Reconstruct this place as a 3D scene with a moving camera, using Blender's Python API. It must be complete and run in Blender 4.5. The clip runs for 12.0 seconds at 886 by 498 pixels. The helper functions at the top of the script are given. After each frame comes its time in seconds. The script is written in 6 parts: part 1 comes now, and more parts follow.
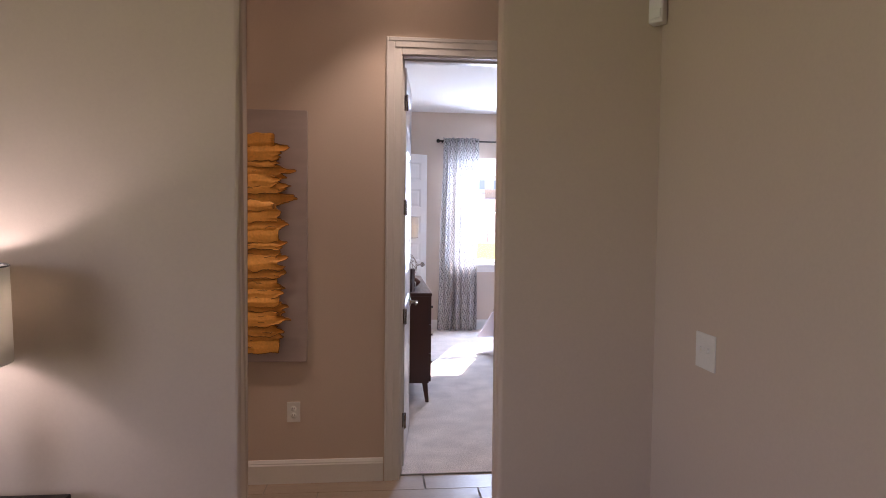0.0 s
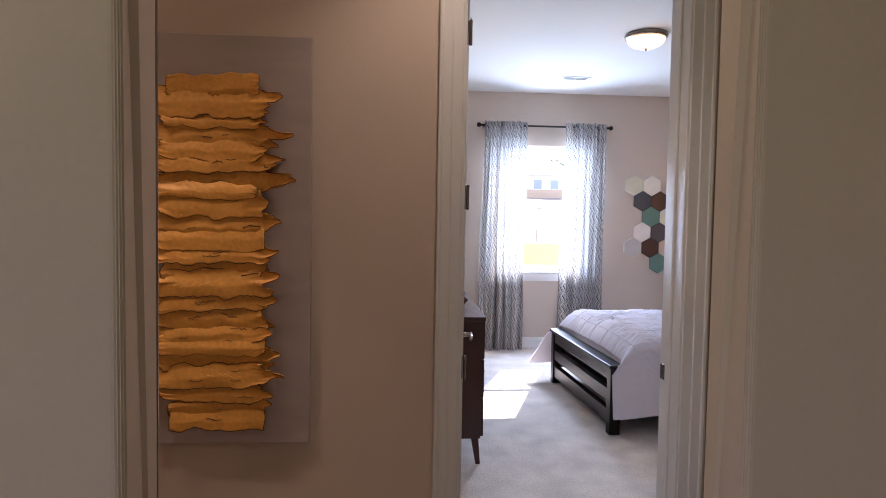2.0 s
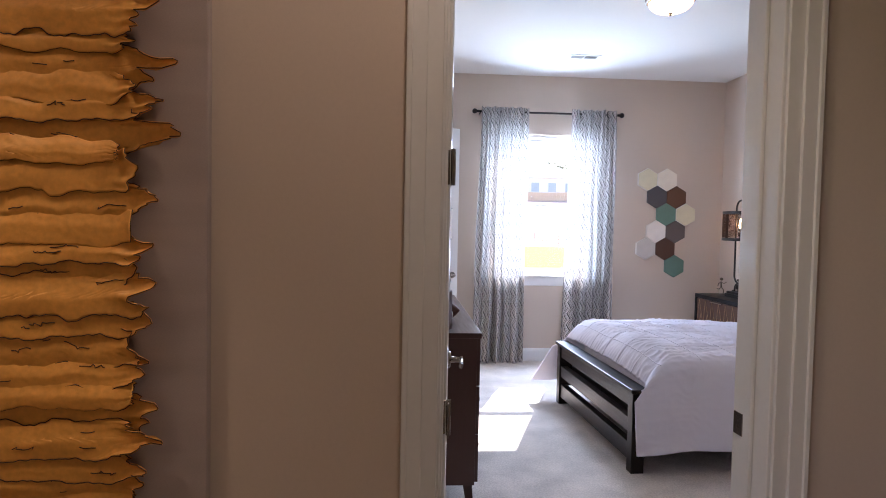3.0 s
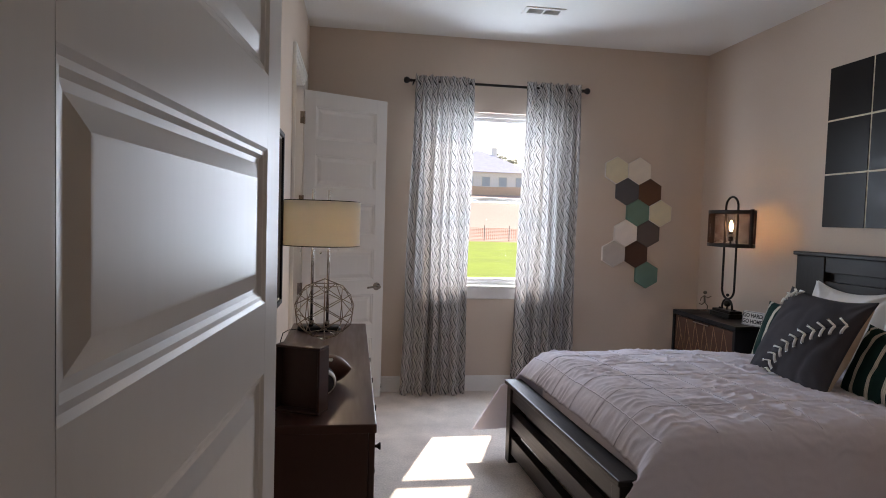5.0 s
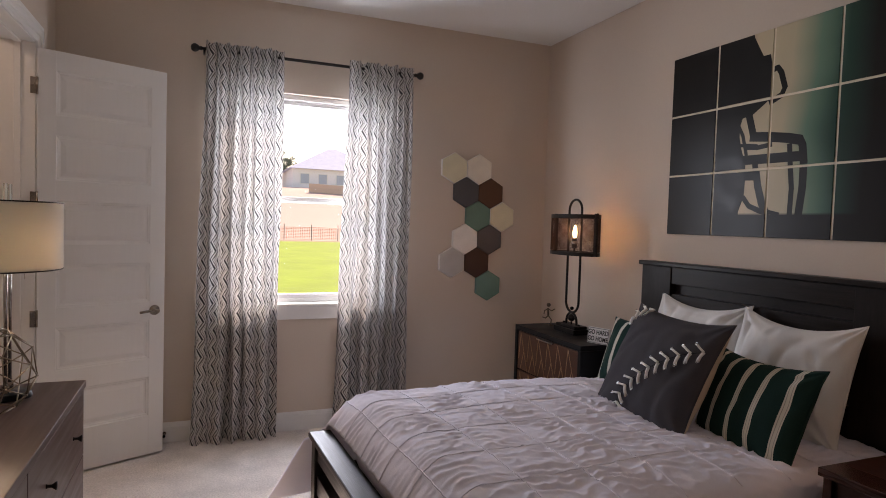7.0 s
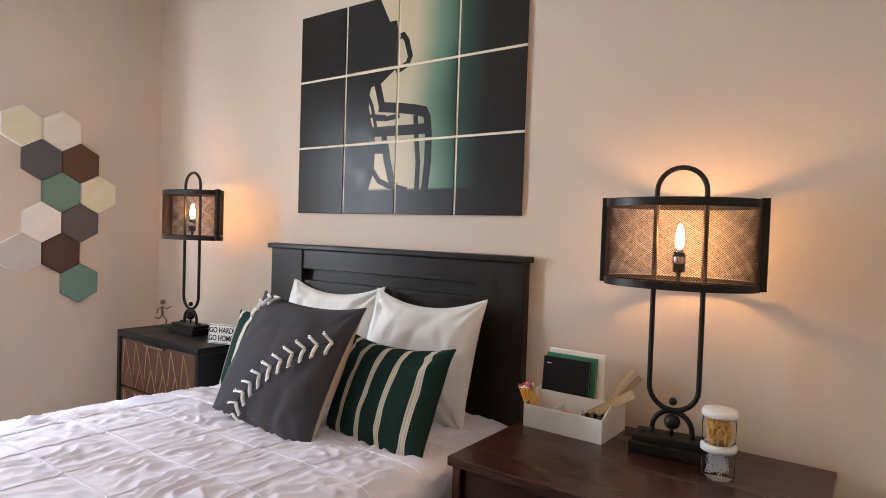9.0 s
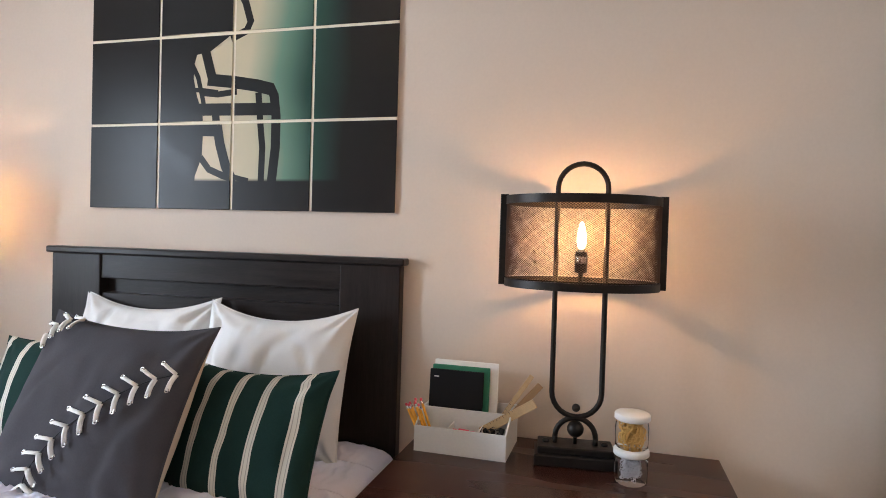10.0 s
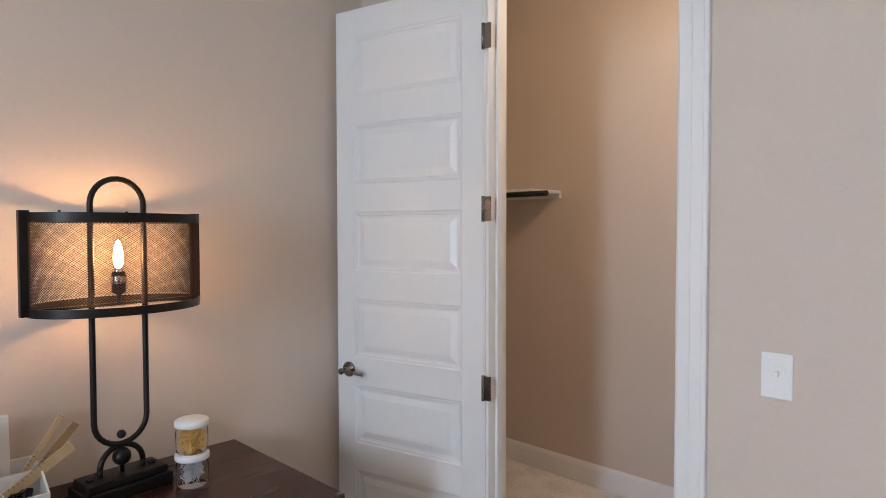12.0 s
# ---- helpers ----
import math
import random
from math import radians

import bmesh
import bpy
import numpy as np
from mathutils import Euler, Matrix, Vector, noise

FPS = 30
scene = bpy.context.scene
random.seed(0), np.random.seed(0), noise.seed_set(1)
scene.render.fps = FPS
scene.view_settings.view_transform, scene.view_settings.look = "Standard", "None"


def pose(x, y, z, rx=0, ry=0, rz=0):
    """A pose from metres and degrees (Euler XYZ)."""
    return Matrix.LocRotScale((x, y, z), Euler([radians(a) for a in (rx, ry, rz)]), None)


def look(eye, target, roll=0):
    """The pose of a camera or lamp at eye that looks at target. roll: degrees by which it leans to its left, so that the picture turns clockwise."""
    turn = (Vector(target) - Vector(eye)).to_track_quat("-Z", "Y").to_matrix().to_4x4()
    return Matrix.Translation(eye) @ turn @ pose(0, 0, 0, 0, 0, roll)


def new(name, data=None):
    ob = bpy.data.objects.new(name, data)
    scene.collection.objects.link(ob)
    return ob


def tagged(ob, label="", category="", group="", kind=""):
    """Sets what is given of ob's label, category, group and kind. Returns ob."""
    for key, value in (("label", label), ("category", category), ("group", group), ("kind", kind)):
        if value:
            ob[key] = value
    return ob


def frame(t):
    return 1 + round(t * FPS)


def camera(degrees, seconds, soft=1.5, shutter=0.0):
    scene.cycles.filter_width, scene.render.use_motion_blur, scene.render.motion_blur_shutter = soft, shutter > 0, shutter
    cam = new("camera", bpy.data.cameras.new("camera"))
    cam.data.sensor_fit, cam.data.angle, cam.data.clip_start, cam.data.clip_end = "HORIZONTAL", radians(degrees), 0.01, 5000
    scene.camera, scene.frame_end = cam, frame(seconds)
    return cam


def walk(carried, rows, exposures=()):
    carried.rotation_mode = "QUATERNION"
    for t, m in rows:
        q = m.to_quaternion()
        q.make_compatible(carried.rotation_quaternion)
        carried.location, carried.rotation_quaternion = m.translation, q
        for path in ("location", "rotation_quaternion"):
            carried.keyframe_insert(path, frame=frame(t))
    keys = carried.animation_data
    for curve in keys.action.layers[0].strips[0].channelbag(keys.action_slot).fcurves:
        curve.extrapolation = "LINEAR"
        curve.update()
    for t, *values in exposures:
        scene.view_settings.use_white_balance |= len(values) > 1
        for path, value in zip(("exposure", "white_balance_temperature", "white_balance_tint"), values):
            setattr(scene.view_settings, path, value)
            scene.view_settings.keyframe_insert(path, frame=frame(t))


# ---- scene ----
cam = camera(72.4, 12.0, soft=0.95)
PATH = [
    (0, (0.304, -0.107, 1.512), (0.495, 1.882, 1.425), 0.6),
    (0.5, (0.259, 0.181, 1.497), (0.398, 2.174, 1.411), 0.7),
    (1, (0.227, 0.489, 1.495), (0.346, 2.483, 1.401), 1.0),
    (1.5, (0.239, 0.85, 1.503), (0.361, 2.844, 1.41), 1.1),
    (2, (0.196, 1.229, 1.505), (0.32, 3.223, 1.415), 1.0),
    (2.5, (0.228, 1.598, 1.483), (0.359, 3.592, 1.39), 1.3),
    (3, (0.304, 1.975, 1.45), (0.437, 3.969, 1.37), 1.1),
    (3.2, (0.319, 2.118, 1.486), (0.458, 4.111, 1.391), 1.2),
    (4.8, (0.59, 3.135, 1.488), (0.837, 5.117, 1.392), 1.6),
    (5, (0.621, 3.233, 1.495), (0.915, 5.209, 1.398), 1.7),
    (5.5, (0.801, 3.508, 1.496), (1.184, 5.469, 1.396), 1.8),
    (6, (0.917, 3.764, 1.502), (1.351, 5.715, 1.411), 1.7),
    (6.5, (1.012, 3.932, 1.542), (1.558, 5.854, 1.448), 1.8),
    (7, (1.078, 3.958, 1.54), (1.824, 5.812, 1.456), 1.8),
    (7.5, (1.13, 3.926, 1.552), (2.1, 5.673, 1.466), 1.8),
    (7.7, (1.162, 3.922, 1.553), (2.22, 5.617, 1.468), 1.9),
    (9.3, (1.574, 4.448, 1.435), (3.292, 5.47, 1.382), 1.8),
    (9.5, (1.581, 4.549, 1.435), (3.361, 5.46, 1.386), 1.8),
    (10, (1.636, 4.749, 1.434), (3.564, 5.278, 1.396), 1.7),
    (10.5, (1.788, 4.914, 1.438), (3.788, 4.898, 1.403), 1.1),
    (11, (1.813, 5.051, 1.473), (3.717, 4.44, 1.419), 0.9),
    (11.2, (1.816, 5.153, 1.479), (3.627, 4.305, 1.432), 0.1),
    (11.5, (1.774, 5.277, 1.516), (3.436, 4.165, 1.454), 0.1),
    (12, (1.627, 5.454, 1.52), (3.014, 4.015, 1.46), -0.1),
]
EXPOSURES = [(0, 2.25, 6450, 26), (2, 2.1, 6300, 20), (3.2, 2.05, 6400, 19), (4.8, 0.93, 7450, 18), (6.0, 0.88, 7900, 21), (7.7, 0.90, 8500, 27), (9.3, 2.48, 7750, 16), (12, 2.25, 6900, 14)]
walk(cam, [(t, look(eye, goal, roll)) for t, eye, goal, roll in PATH], EXPOSURES)

# ---- world, sun and large lights ----
world = bpy.data.worlds.new("world")
scene.world = world
world.use_nodes = True
_sky = world.node_tree.nodes.new("ShaderNodeTexSky")
_sky.sky_type = "NISHITA"
_sky.sun_disc = False
_sky.sun_elevation = radians(39)
_sky.sun_rotation = radians(22)
world.node_tree.links.new(_sky.outputs[0], world.node_tree.nodes["Background"].inputs[0])
world.node_tree.nodes["Background"].inputs[1].default_value = 0.14

SUN_WAY = Vector((-0.40, -1.0, -0.87))


def lamp(name, kind, power, colour, m, **settings):
    data = bpy.data.lights.new(name, kind)
    data.energy, data.color = power, colour
    for key, value in settings.items():
        if key == "angle":
            data.angle = value
        if key == "size":
            data.shape, data.size = "RECTANGLE", value
        if key == "size_y":
            data.size_y = value
        if key == "radius":
            data.shadow_soft_size = value
        if key == "spot":
            data.spot_size, data.spot_blend = value, 0.6
    ob = new(name, data)
    ob.matrix_world = m
    return ob


lamp("sun", "SUN", 5.0, (1.0, 0.95, 0.88), look((0, 0, 20), Vector((0, 0, 20)) + SUN_WAY), angle=radians(0.5))
# the sky's light in the openings of the windows
lamp("window_skylight", "AREA", 58, (0.56, 0.75, 1.0), look((1.82, 8.62, 1.70), (1.82, 4, 1.2)), size=1.15, size_y=1.45)
lamp("living_window_skylight", "AREA", 4.4, (1.0, 0.84, 0.80), look((-2.62, -0.6, 1.55), (1, 0.2, 1.2)), size=1.7, size_y=1.5)
# recessed can in the hall's ceiling
for can_x, can_y, can_power, can_cone in ((0.42, 2.95, 8.2, 98), (-1.05, 2.72, 10.8, 78)):
    lamp("hall_can_light", "SPOT", can_power, (1.0, 0.80, 0.62), look((can_x, can_y, 3.035), (can_x, can_y, 0)), radius=0.05, spot=radians(can_cone))
# the bulb in the living room's table lamp
lamp("table_lamp_bulb", "POINT", 1.8, (1.0, 0.92, 0.86), pose(-1.1, 1.90, 1.22), radius=0.04)
# unseen fill lamps, added to brighten the closet and the bathroom
lamp("closet_fill", "POINT", 4.4, (1.0, 0.87, 0.70), pose(2.30, 3.20, 2.86), radius=0.12)
lamp("bathroom_fill", "POINT", 6, (1.0, 0.92, 0.84), pose(-0.7, 7.4, 2.88), radius=0.08)
# the bulb in the dresser lamp
lamp("dresser_lamp_bulb", "POINT", 3.2, (1.0, 0.86, 0.66), pose(0.462, 6.30, 1.425), radius=0.035)


# ---- materials ----
def material(name, colour, rough=0.6, metal=0.0, vary=0.06, scale=8.0, fine=120.0, bump=0.1, bump_scale=None, spec=0.5, stretch=(1, 1, 1),
             coords="Object", depth=0.002):
    """A surface with two scales of variation in colour, and fine relief."""
    mat = bpy.data.materials.new(name)
    mat.use_nodes = True
    nodes, links = mat.node_tree.nodes, mat.node_tree.links
    bsdf = nodes["Principled BSDF"]
    bsdf.inputs["Roughness"].default_value, bsdf.inputs["Metallic"].default_value = rough, metal
    bsdf.inputs["Specular IOR Level"].default_value = spec
    tex = nodes.new("ShaderNodeTexCoord")
    mapping = nodes.new("ShaderNodeMapping")
    mapping.inputs["Scale"].default_value = stretch
    links.new(tex.outputs[coords], mapping.inputs[0])
    big, small = nodes.new("ShaderNodeTexNoise"), nodes.new("ShaderNodeTexNoise")
    big.inputs["Scale"].default_value, big.inputs["Detail"].default_value = scale, 4
    small.inputs["Scale"].default_value, small.inputs["Detail"].default_value = fine, 3
    for n in (big, small):
        links.new(mapping.outputs[0], n.inputs["Vector"])
    add = nodes.new("ShaderNodeMath")
    add.operation = "ADD"
    links.new(big.outputs[0], add.inputs[0])
    links.new(small.outputs[0], add.inputs[1])
    ramp = nodes.new("ShaderNodeMapRange")
    ramp.inputs[1].default_value, ramp.inputs[2].default_value = 0.6, 1.4
    ramp.inputs[3].default_value, ramp.inputs[4].default_value = 1 - vary, 1 + vary
    links.new(add.outputs[0], ramp.inputs[0])
    mix = nodes.new("ShaderNodeVectorMath")
    mix.operation = "SCALE"
    mix.inputs[0].default_value = colour[:3]
    links.new(ramp.outputs[0], mix.inputs["Scale"])
    links.new(mix.outputs[0], bsdf.inputs["Base Color"])
    rr = nodes.new("ShaderNodeMapRange")
    rr.inputs[1].default_value, rr.inputs[2].default_value = 0.3, 0.7
    rr.inputs[3].default_value, rr.inputs[4].default_value = max(0.02, rough - 0.06), min(1, rough + 0.06)
    links.new(big.outputs[0], rr.inputs[0])
    links.new(rr.outputs[0], bsdf.inputs["Roughness"])
    if bump:
        b = nodes.new("ShaderNodeBump")
        b.inputs["Strength"].default_value, b.inputs["Distance"].default_value = bump, depth
        src = small
        if bump_scale:
            src = nodes.new("ShaderNodeTexNoise")
            src.inputs["Scale"].default_value = bump_scale
            links.new(mapping.outputs[0], src.inputs["Vector"])
        links.new(src.outputs[0], b.inputs["Height"])
        links.new(b.outputs[0], bsdf.inputs["Normal"])
    return mat


def plain(name, colour, rough=0.5, metal=0.0, **extra):
    return material(name, colour, rough, metal, vary=extra.pop("vary", 0.04), bump=extra.pop("bump", 0.04), **extra)


def glowing(name, colour, strength):
    mat = bpy.data.materials.new(name)
    mat.use_nodes = True
    b = mat.node_tree.nodes["Principled BSDF"]
    b.inputs["Base Color"].default_value = (*colour, 1)
    b.inputs["Emission Color"].default_value = (*colour, 1)
    b.inputs["Emission Strength"].default_value = strength
    return mat


def pane_glass(name):
    """A thin pane: clear, with a little gloss."""
    mat = bpy.data.materials.new(name)
    mat.use_nodes = True
    nodes, links = mat.node_tree.nodes, mat.node_tree.links
    clear, gloss, mix, fres = (nodes.new("ShaderNode" + k) for k in ("BsdfTransparent", "BsdfGlossy", "MixShader", "Fresnel"))
    gloss.inputs["Roughness"].default_value = 0.02
    fres.inputs["IOR"].default_value = 1.2
    links.new(fres.outputs[0], mix.inputs[0])
    links.new(clear.outputs[0], mix.inputs[1])
    links.new(gloss.outputs[0], mix.inputs[2])
    links.new(mix.outputs[0], nodes["Material Output"].inputs[0])
    return mat


WALL = material("wall_paint", (0.62, 0.519, 0.437), 0.75, vary=0.03, scale=1.3, fine=90, bump=0.25, bump_scale=260, spec=0.3, depth=0.001)
CEIL = material("ceiling_paint", (0.80, 0.80, 0.78), 0.85, vary=0.02, scale=1.0, fine=90, bump=0.3, bump_scale=200, spec=0.2, depth=0.001)
TRIM = material("trim_paint", (0.78, 0.77, 0.75), 0.38, vary=0.025, scale=2.0, fine=60, bump=0.05, bump_scale=120, depth=0.0006)
DOOR = material("door_paint", (0.73, 0.72, 0.70), 0.33, vary=0.02, scale=2.0, fine=60, bump=0.05, bump_scale=300, stretch=(1, 1, 0.08), depth=0.0006, spec=0.36)
CARPET = material("carpet_pile", (0.83, 0.775, 0.74), 1.0, vary=0.24, scale=5, fine=90, bump=0.8, bump_scale=150, spec=0.05, depth=0.009)
TILE = material("wood_look_tile", (0.34, 0.27, 0.21), 0.4, vary=0.18, scale=3, fine=40, bump=0.1, stretch=(1, 8, 1))
GROUT = plain("grout", (0.30, 0.27, 0.24), 0.9)
ESPRESSO = material("black_stained_wood", (0.019, 0.0145, 0.0135), 0.34, vary=0.45, scale=7, fine=60, bump=0.35, bump_scale=40, stretch=(9, 0.5, 9), depth=0.0012, spec=0.18)
ESPRESSO_Z = material("black_stained_wood_upright", (0.019, 0.0145, 0.0135), 0.36, vary=0.4, scale=7, fine=60, bump=0.3, bump_scale=40, stretch=(9, 9, 0.5), depth=0.001, spec=0.18)
WALNUT = material("dark_walnut", (0.040, 0.0125, 0.008), 0.27, vary=0.05, scale=1.0, fine=24, bump=0.0, stretch=(4, 0.6, 4), depth=0.0006)
DRESSER = material("dark_brown_wood", (0.070, 0.029, 0.022), 0.34, vary=0.08, scale=4, fine=50, bump=0.04, stretch=(12, 0.8, 12), depth=0.0006)
BLACK = plain("black_paint", (0.008, 0.008, 0.009), 0.42, spec=0.22)
IRON = material("bronze_black_iron", (0.020, 0.016, 0.014), 0.42, 0.6, vary=0.3, scale=20, fine=150, bump=0.1)
NICKEL = plain("satin_nickel", (0.27, 0.225, 0.19), 0.25, 1.0)
CHROME = plain("chrome", (0.62, 0.60, 0.57), 0.15, 1.0)
WHITE_CLOTH = material("white_cotton", (0.78, 0.755, 0.85), 0.9, vary=0.03, scale=6, fine=200, bump=0.25, bump_scale=700, spec=0.1, depth=0.0008)
PLASTIC = plain("white_plastic", (0.80, 0.79, 0.76), 0.35)
MIRROR = plain("mirror_silver", (0.93, 0.94, 0.94), 0.005, 1.0, bump=0, vary=0.0)
PANE = pane_glass("window_glass")


# ---- mesh helpers ----
def box(bm, x0, x1, y0, y1, z0, z1, bevel=0.0, m=None, seg=2):
    verts = [bm.verts.new((x, y, z)) for x in (x0, x1) for y in (y0, y1) for z in (z0, z1)]
    faces = [bm.faces.new([verts[i] for i in f]) for f in ((0, 1, 3, 2), (4, 6, 7, 5), (0, 4, 5, 1), (2, 3, 7, 6), (0, 2, 6, 4), (1, 5, 7, 3))]
    if bevel:
        out = bmesh.ops.bevel(bm, geom=list({e for f in faces for e in f.edges}), offset=bevel, segments=seg, affect="EDGES", profile=0.5)
        verts = list({v for f in out["faces"] for v in f.verts} | {v for v in verts if v.is_valid})
    if m is not None:
        bmesh.ops.transform(bm, matrix=m, verts=[v for v in verts if v.is_valid])
    return bm


def lathe(bm, profile, n=32, m=None, squash=1.0):
    """A turned shape from (radius, z) rows."""
    rings = []
    for r, z in profile:
        if r < 1e-5:
            rings.append([bm.verts.new((0, 0, z))])
        else:
            rings.append([bm.verts.new((r * math.cos(2 * math.pi * k / n), squash * r * math.sin(2 * math.pi * k / n), z)) for k in range(n)])
    for a, b in zip(rings, rings[1:]):
        for k in range(n):
            q = [a[k % len(a)], a[(k + 1) % len(a)], b[(k + 1) % len(b)], b[k % len(b)]]
            q = list(dict.fromkeys(q))
            if len(q) > 2:
                f = bm.faces.new(q)
                f.smooth = True
    if m is not None:
        bmesh.ops.transform(bm, matrix=m, verts=[v for r in rings for v in r])
    return bm


def tube(bm, points, r, n=10, closed=False, m=None, flat=1.0):
    """A round bar along points."""
    pts = [Vector(p) for p in points]
    rings, side = [], None
    count = len(pts)
    for i, p in enumerate(pts):
        a = pts[(i - 1) % count] if closed or i else p
        b = pts[(i + 1) % count] if closed or i < count - 1 else p
        way = (b - a).normalized()
        if side is None:
            side = way.orthogonal().normalized()
        side = (side - way * side.dot(way)).normalized()
        up = way.cross(side)
        rings.append([bm.verts.new(p + r * (math.cos(2 * math.pi * k / n) * side + flat * math.sin(2 * math.pi * k / n) * up)) for k in range(n)])
    pairs = list(zip(rings, rings[1:])) + ([(rings[-1], rings[0])] if closed else [])
    for a, b in pairs:
        for k in range(n):
            f = bm.faces.new((a[k], a[(k + 1) % n], b[(k + 1) % n], b[k]))
            f.smooth = True
    if not closed:
        bm.faces.new(rings[0][::-1])
        bm.faces.new(rings[-1])
    if m is not None:
        bmesh.ops.transform(bm, matrix=m, verts=[v for q in rings for v in q])
    return bm


def mesh_of(name, bm, mat, smooth=False):
    bmesh.ops.recalc_face_normals(bm, faces=bm.faces)
    me = bpy.data.meshes.new(name)
    bm.to_mesh(me)
    bm.free()
    if smooth:
        for p in me.polygons:
            p.use_smooth = True
    if mat:
        me.materials.append(mat)
    return me


def solid(name, bm, mat, smooth=False):
    return new(name, mesh_of(name, bm, mat, smooth))


def part(name, bm, mat, parent, label="", smooth=False, m=None):
    """Links a bmesh as one mesh under a thing or under a part."""
    ob = new(name, bm if isinstance(bm, bpy.types.Mesh) else mesh_of(name, bm, mat, smooth))
    ob.parent = parent
    if m is not None:
        ob.matrix_local = m
    return tagged(ob, label)


def thing(name, m, label, category, group=""):
    ob = new(name)
    ob.empty_display_size = 0.1
    ob.matrix_world = m
    return tagged(ob, label, category, group)


def boxes(*rows, bevel=0.0):
    bm = bmesh.new()
    for r in rows:
        box(bm, *r, bevel=bevel)
    return bm


H = 3.05  # ceiling
NEAR, FAR, LEFT, RIGHT = 3.56, 8.40, 0.23, 3.78  # bedroom


def wall(name, x0, x1, y0, y1, along, holes=(), label="greige painted plaster wall", mat=None, top=H, rounded=0.0):
    """A wall with real openings: each hole is (start, end, bottom, top) along the wall."""
    bm = bmesh.new()
    a0, a1 = (x0, x1) if along == "x" else (y0, y1)
    at = a0
    rows = []
    for s, e, b, t in sorted(holes):
        rows.append((at, s, 0, top))
        if b > 0:
            rows.append((s, e, 0, b))
        if t < top:
            rows.append((s, e, t, top))
        at = e
    rows.append((at, a1, 0, top))
    for s, e, b, t in rows:
        if e - s > 1e-4:
            if along == "x":
                box(bm, s, e, y0, y1, b, t)
            else:
                box(bm, x0, x1, s, e, b, t)
    bmesh.ops.remove_doubles(bm, verts=bm.verts, dist=1e-5)
    if rounded:
        edges = [e for e in bm.edges if abs(e.verts[0].co.z - e.verts[1].co.z) > 1 and any(abs(e.verts[0].co.x - h) < 1e-4 for hole in holes for h in hole[:2])]
        bmesh.ops.bevel(bm, geom=edges, offset=rounded, segments=5, affect="EDGES", profile=0.5)
    return tagged(solid(name, bm, mat or WALL), label, "wall", kind="structure")


# ---- the large structure ----
DOOR_H = 2.46
wall("wall_entry", -1.6, 1.6, 3.40, NEAR, "x", [(0.385, 1.232, 0, DOOR_H + 0.015)])
wall("wall_closet", 1.6, RIGHT, 3.63, 3.74, "x", [(2.335, 3.065, 0, DOOR_H + 0.015)])
tagged(solid("wall_entry_return", boxes((1.6, 1.72, 3.40, 3.63, 0, H)), WALL), "greige painted plaster wall return", "wall", kind="structure")
wall("wall_window", LEFT - 0.16, RIGHT + 0.16, FAR, FAR + 0.16, "x", [(1.22, 2.42, 0.93, 2.43)])
wall("wall_headboard", RIGHT, RIGHT + 0.16, 3.63, FAR, "y")
wall("wall_dresser", LEFT - 0.16, LEFT, NEAR, FAR, "y", [(7.185, 7.925, 0, DOOR_H + 0.015)])
wall("wall_opening", -2.6, 1.353, 2.15, 2.29, "x", [(-0.222, 0.741, 0, 2.75)], rounded=0.018)
wall("wall_living_side", 1.353, 1.50, -3.0, 2.29, "y")
wall("wall_living_back", -2.76, 1.50, -3.16, -3.0, "x")
wall("wall_living_window", -2.76, -2.6, -3.0, 2.29, "y", [(-1.5, 0.3, 0.8, 2.3)])
wall("wall_hall_end_1", -1.72, -1.6, 2.29, 3.56, "y")
wall("wall_hall_end_2", 1.88, 2.0, 2.1, 3.63, "y")
wall("wall_hall_end_3", 1.50, 1.88, 2.10, 2.29, "x")
wall("wall_closet_back", 2.0, 4.4, 2.15, 2.27, "x")
wall("wall_closet_side", 4.28, 4.4, 2.27, 3.63, "y")
wall("wall_closet_end", RIGHT + 0.16, 4.4, 3.63, 3.74, "x")
wall("wall_bath_back", -1.60, -1.48, 6.2, 8.56, "y")
wall("wall_bath_1", -1.48, 0.07, 6.2, 6.32, "x")
wall("wall_bath_2", -1.48, 0.07, 8.44, 8.56, "x")
tagged(solid("ceiling", boxes((-2.9, 4.5, -3.2, 8.6, H, H + 0.15)), CEIL), "white painted plaster ceiling", "ceiling", kind="structure")


def carpet(name, x0, x1, y0, y1, step=0.05):
    nx, ny = max(2, int((x1 - x0) / step)), max(2, int((y1 - y0) / step))
    bm = bmesh.new()
    grid = [[bm.verts.new((x0 + (x1 - x0) * i / nx, y0 + (y1 - y0) * j / ny,
                           0.0035 * noise.noise((x0 + i * step * 1.9, j * step * 1.9, 0)))) for j in range(ny + 1)] for i in range(nx + 1)]
    for i in range(nx):
        for j in range(ny):
            f = bm.faces.new((grid[i][j], grid[i + 1][j], grid[i + 1][j + 1], grid[i][j + 1]))
            f.smooth = True
    return tagged(solid(name, bm, CARPET), "light beige cut pile carpet", "carpet", kind="structure")


carpet("floor_bedroom", LEFT - 0.16, RIGHT + 0.02, 3.46, FAR + 0.02)
carpet("floor_closet", 1.99, 4.3, 2.1, 3.46)
carpet("floor_closet_side", RIGHT + 0.02, 4.3, 3.46, 3.66)
tagged(solid("floor_base", boxes((-2.9, 4.5, -3.2, 8.56, -0.2, -0.012)), GROUT), "concrete slab under the floors", "floor", kind="structure")
tagged(solid("floor_bathroom", boxes((-1.5, 0.07, 6.2, 8.5, -0.01, -0.002)), GROUT), "grey tiled bathroom floor", "floor", kind="structure")


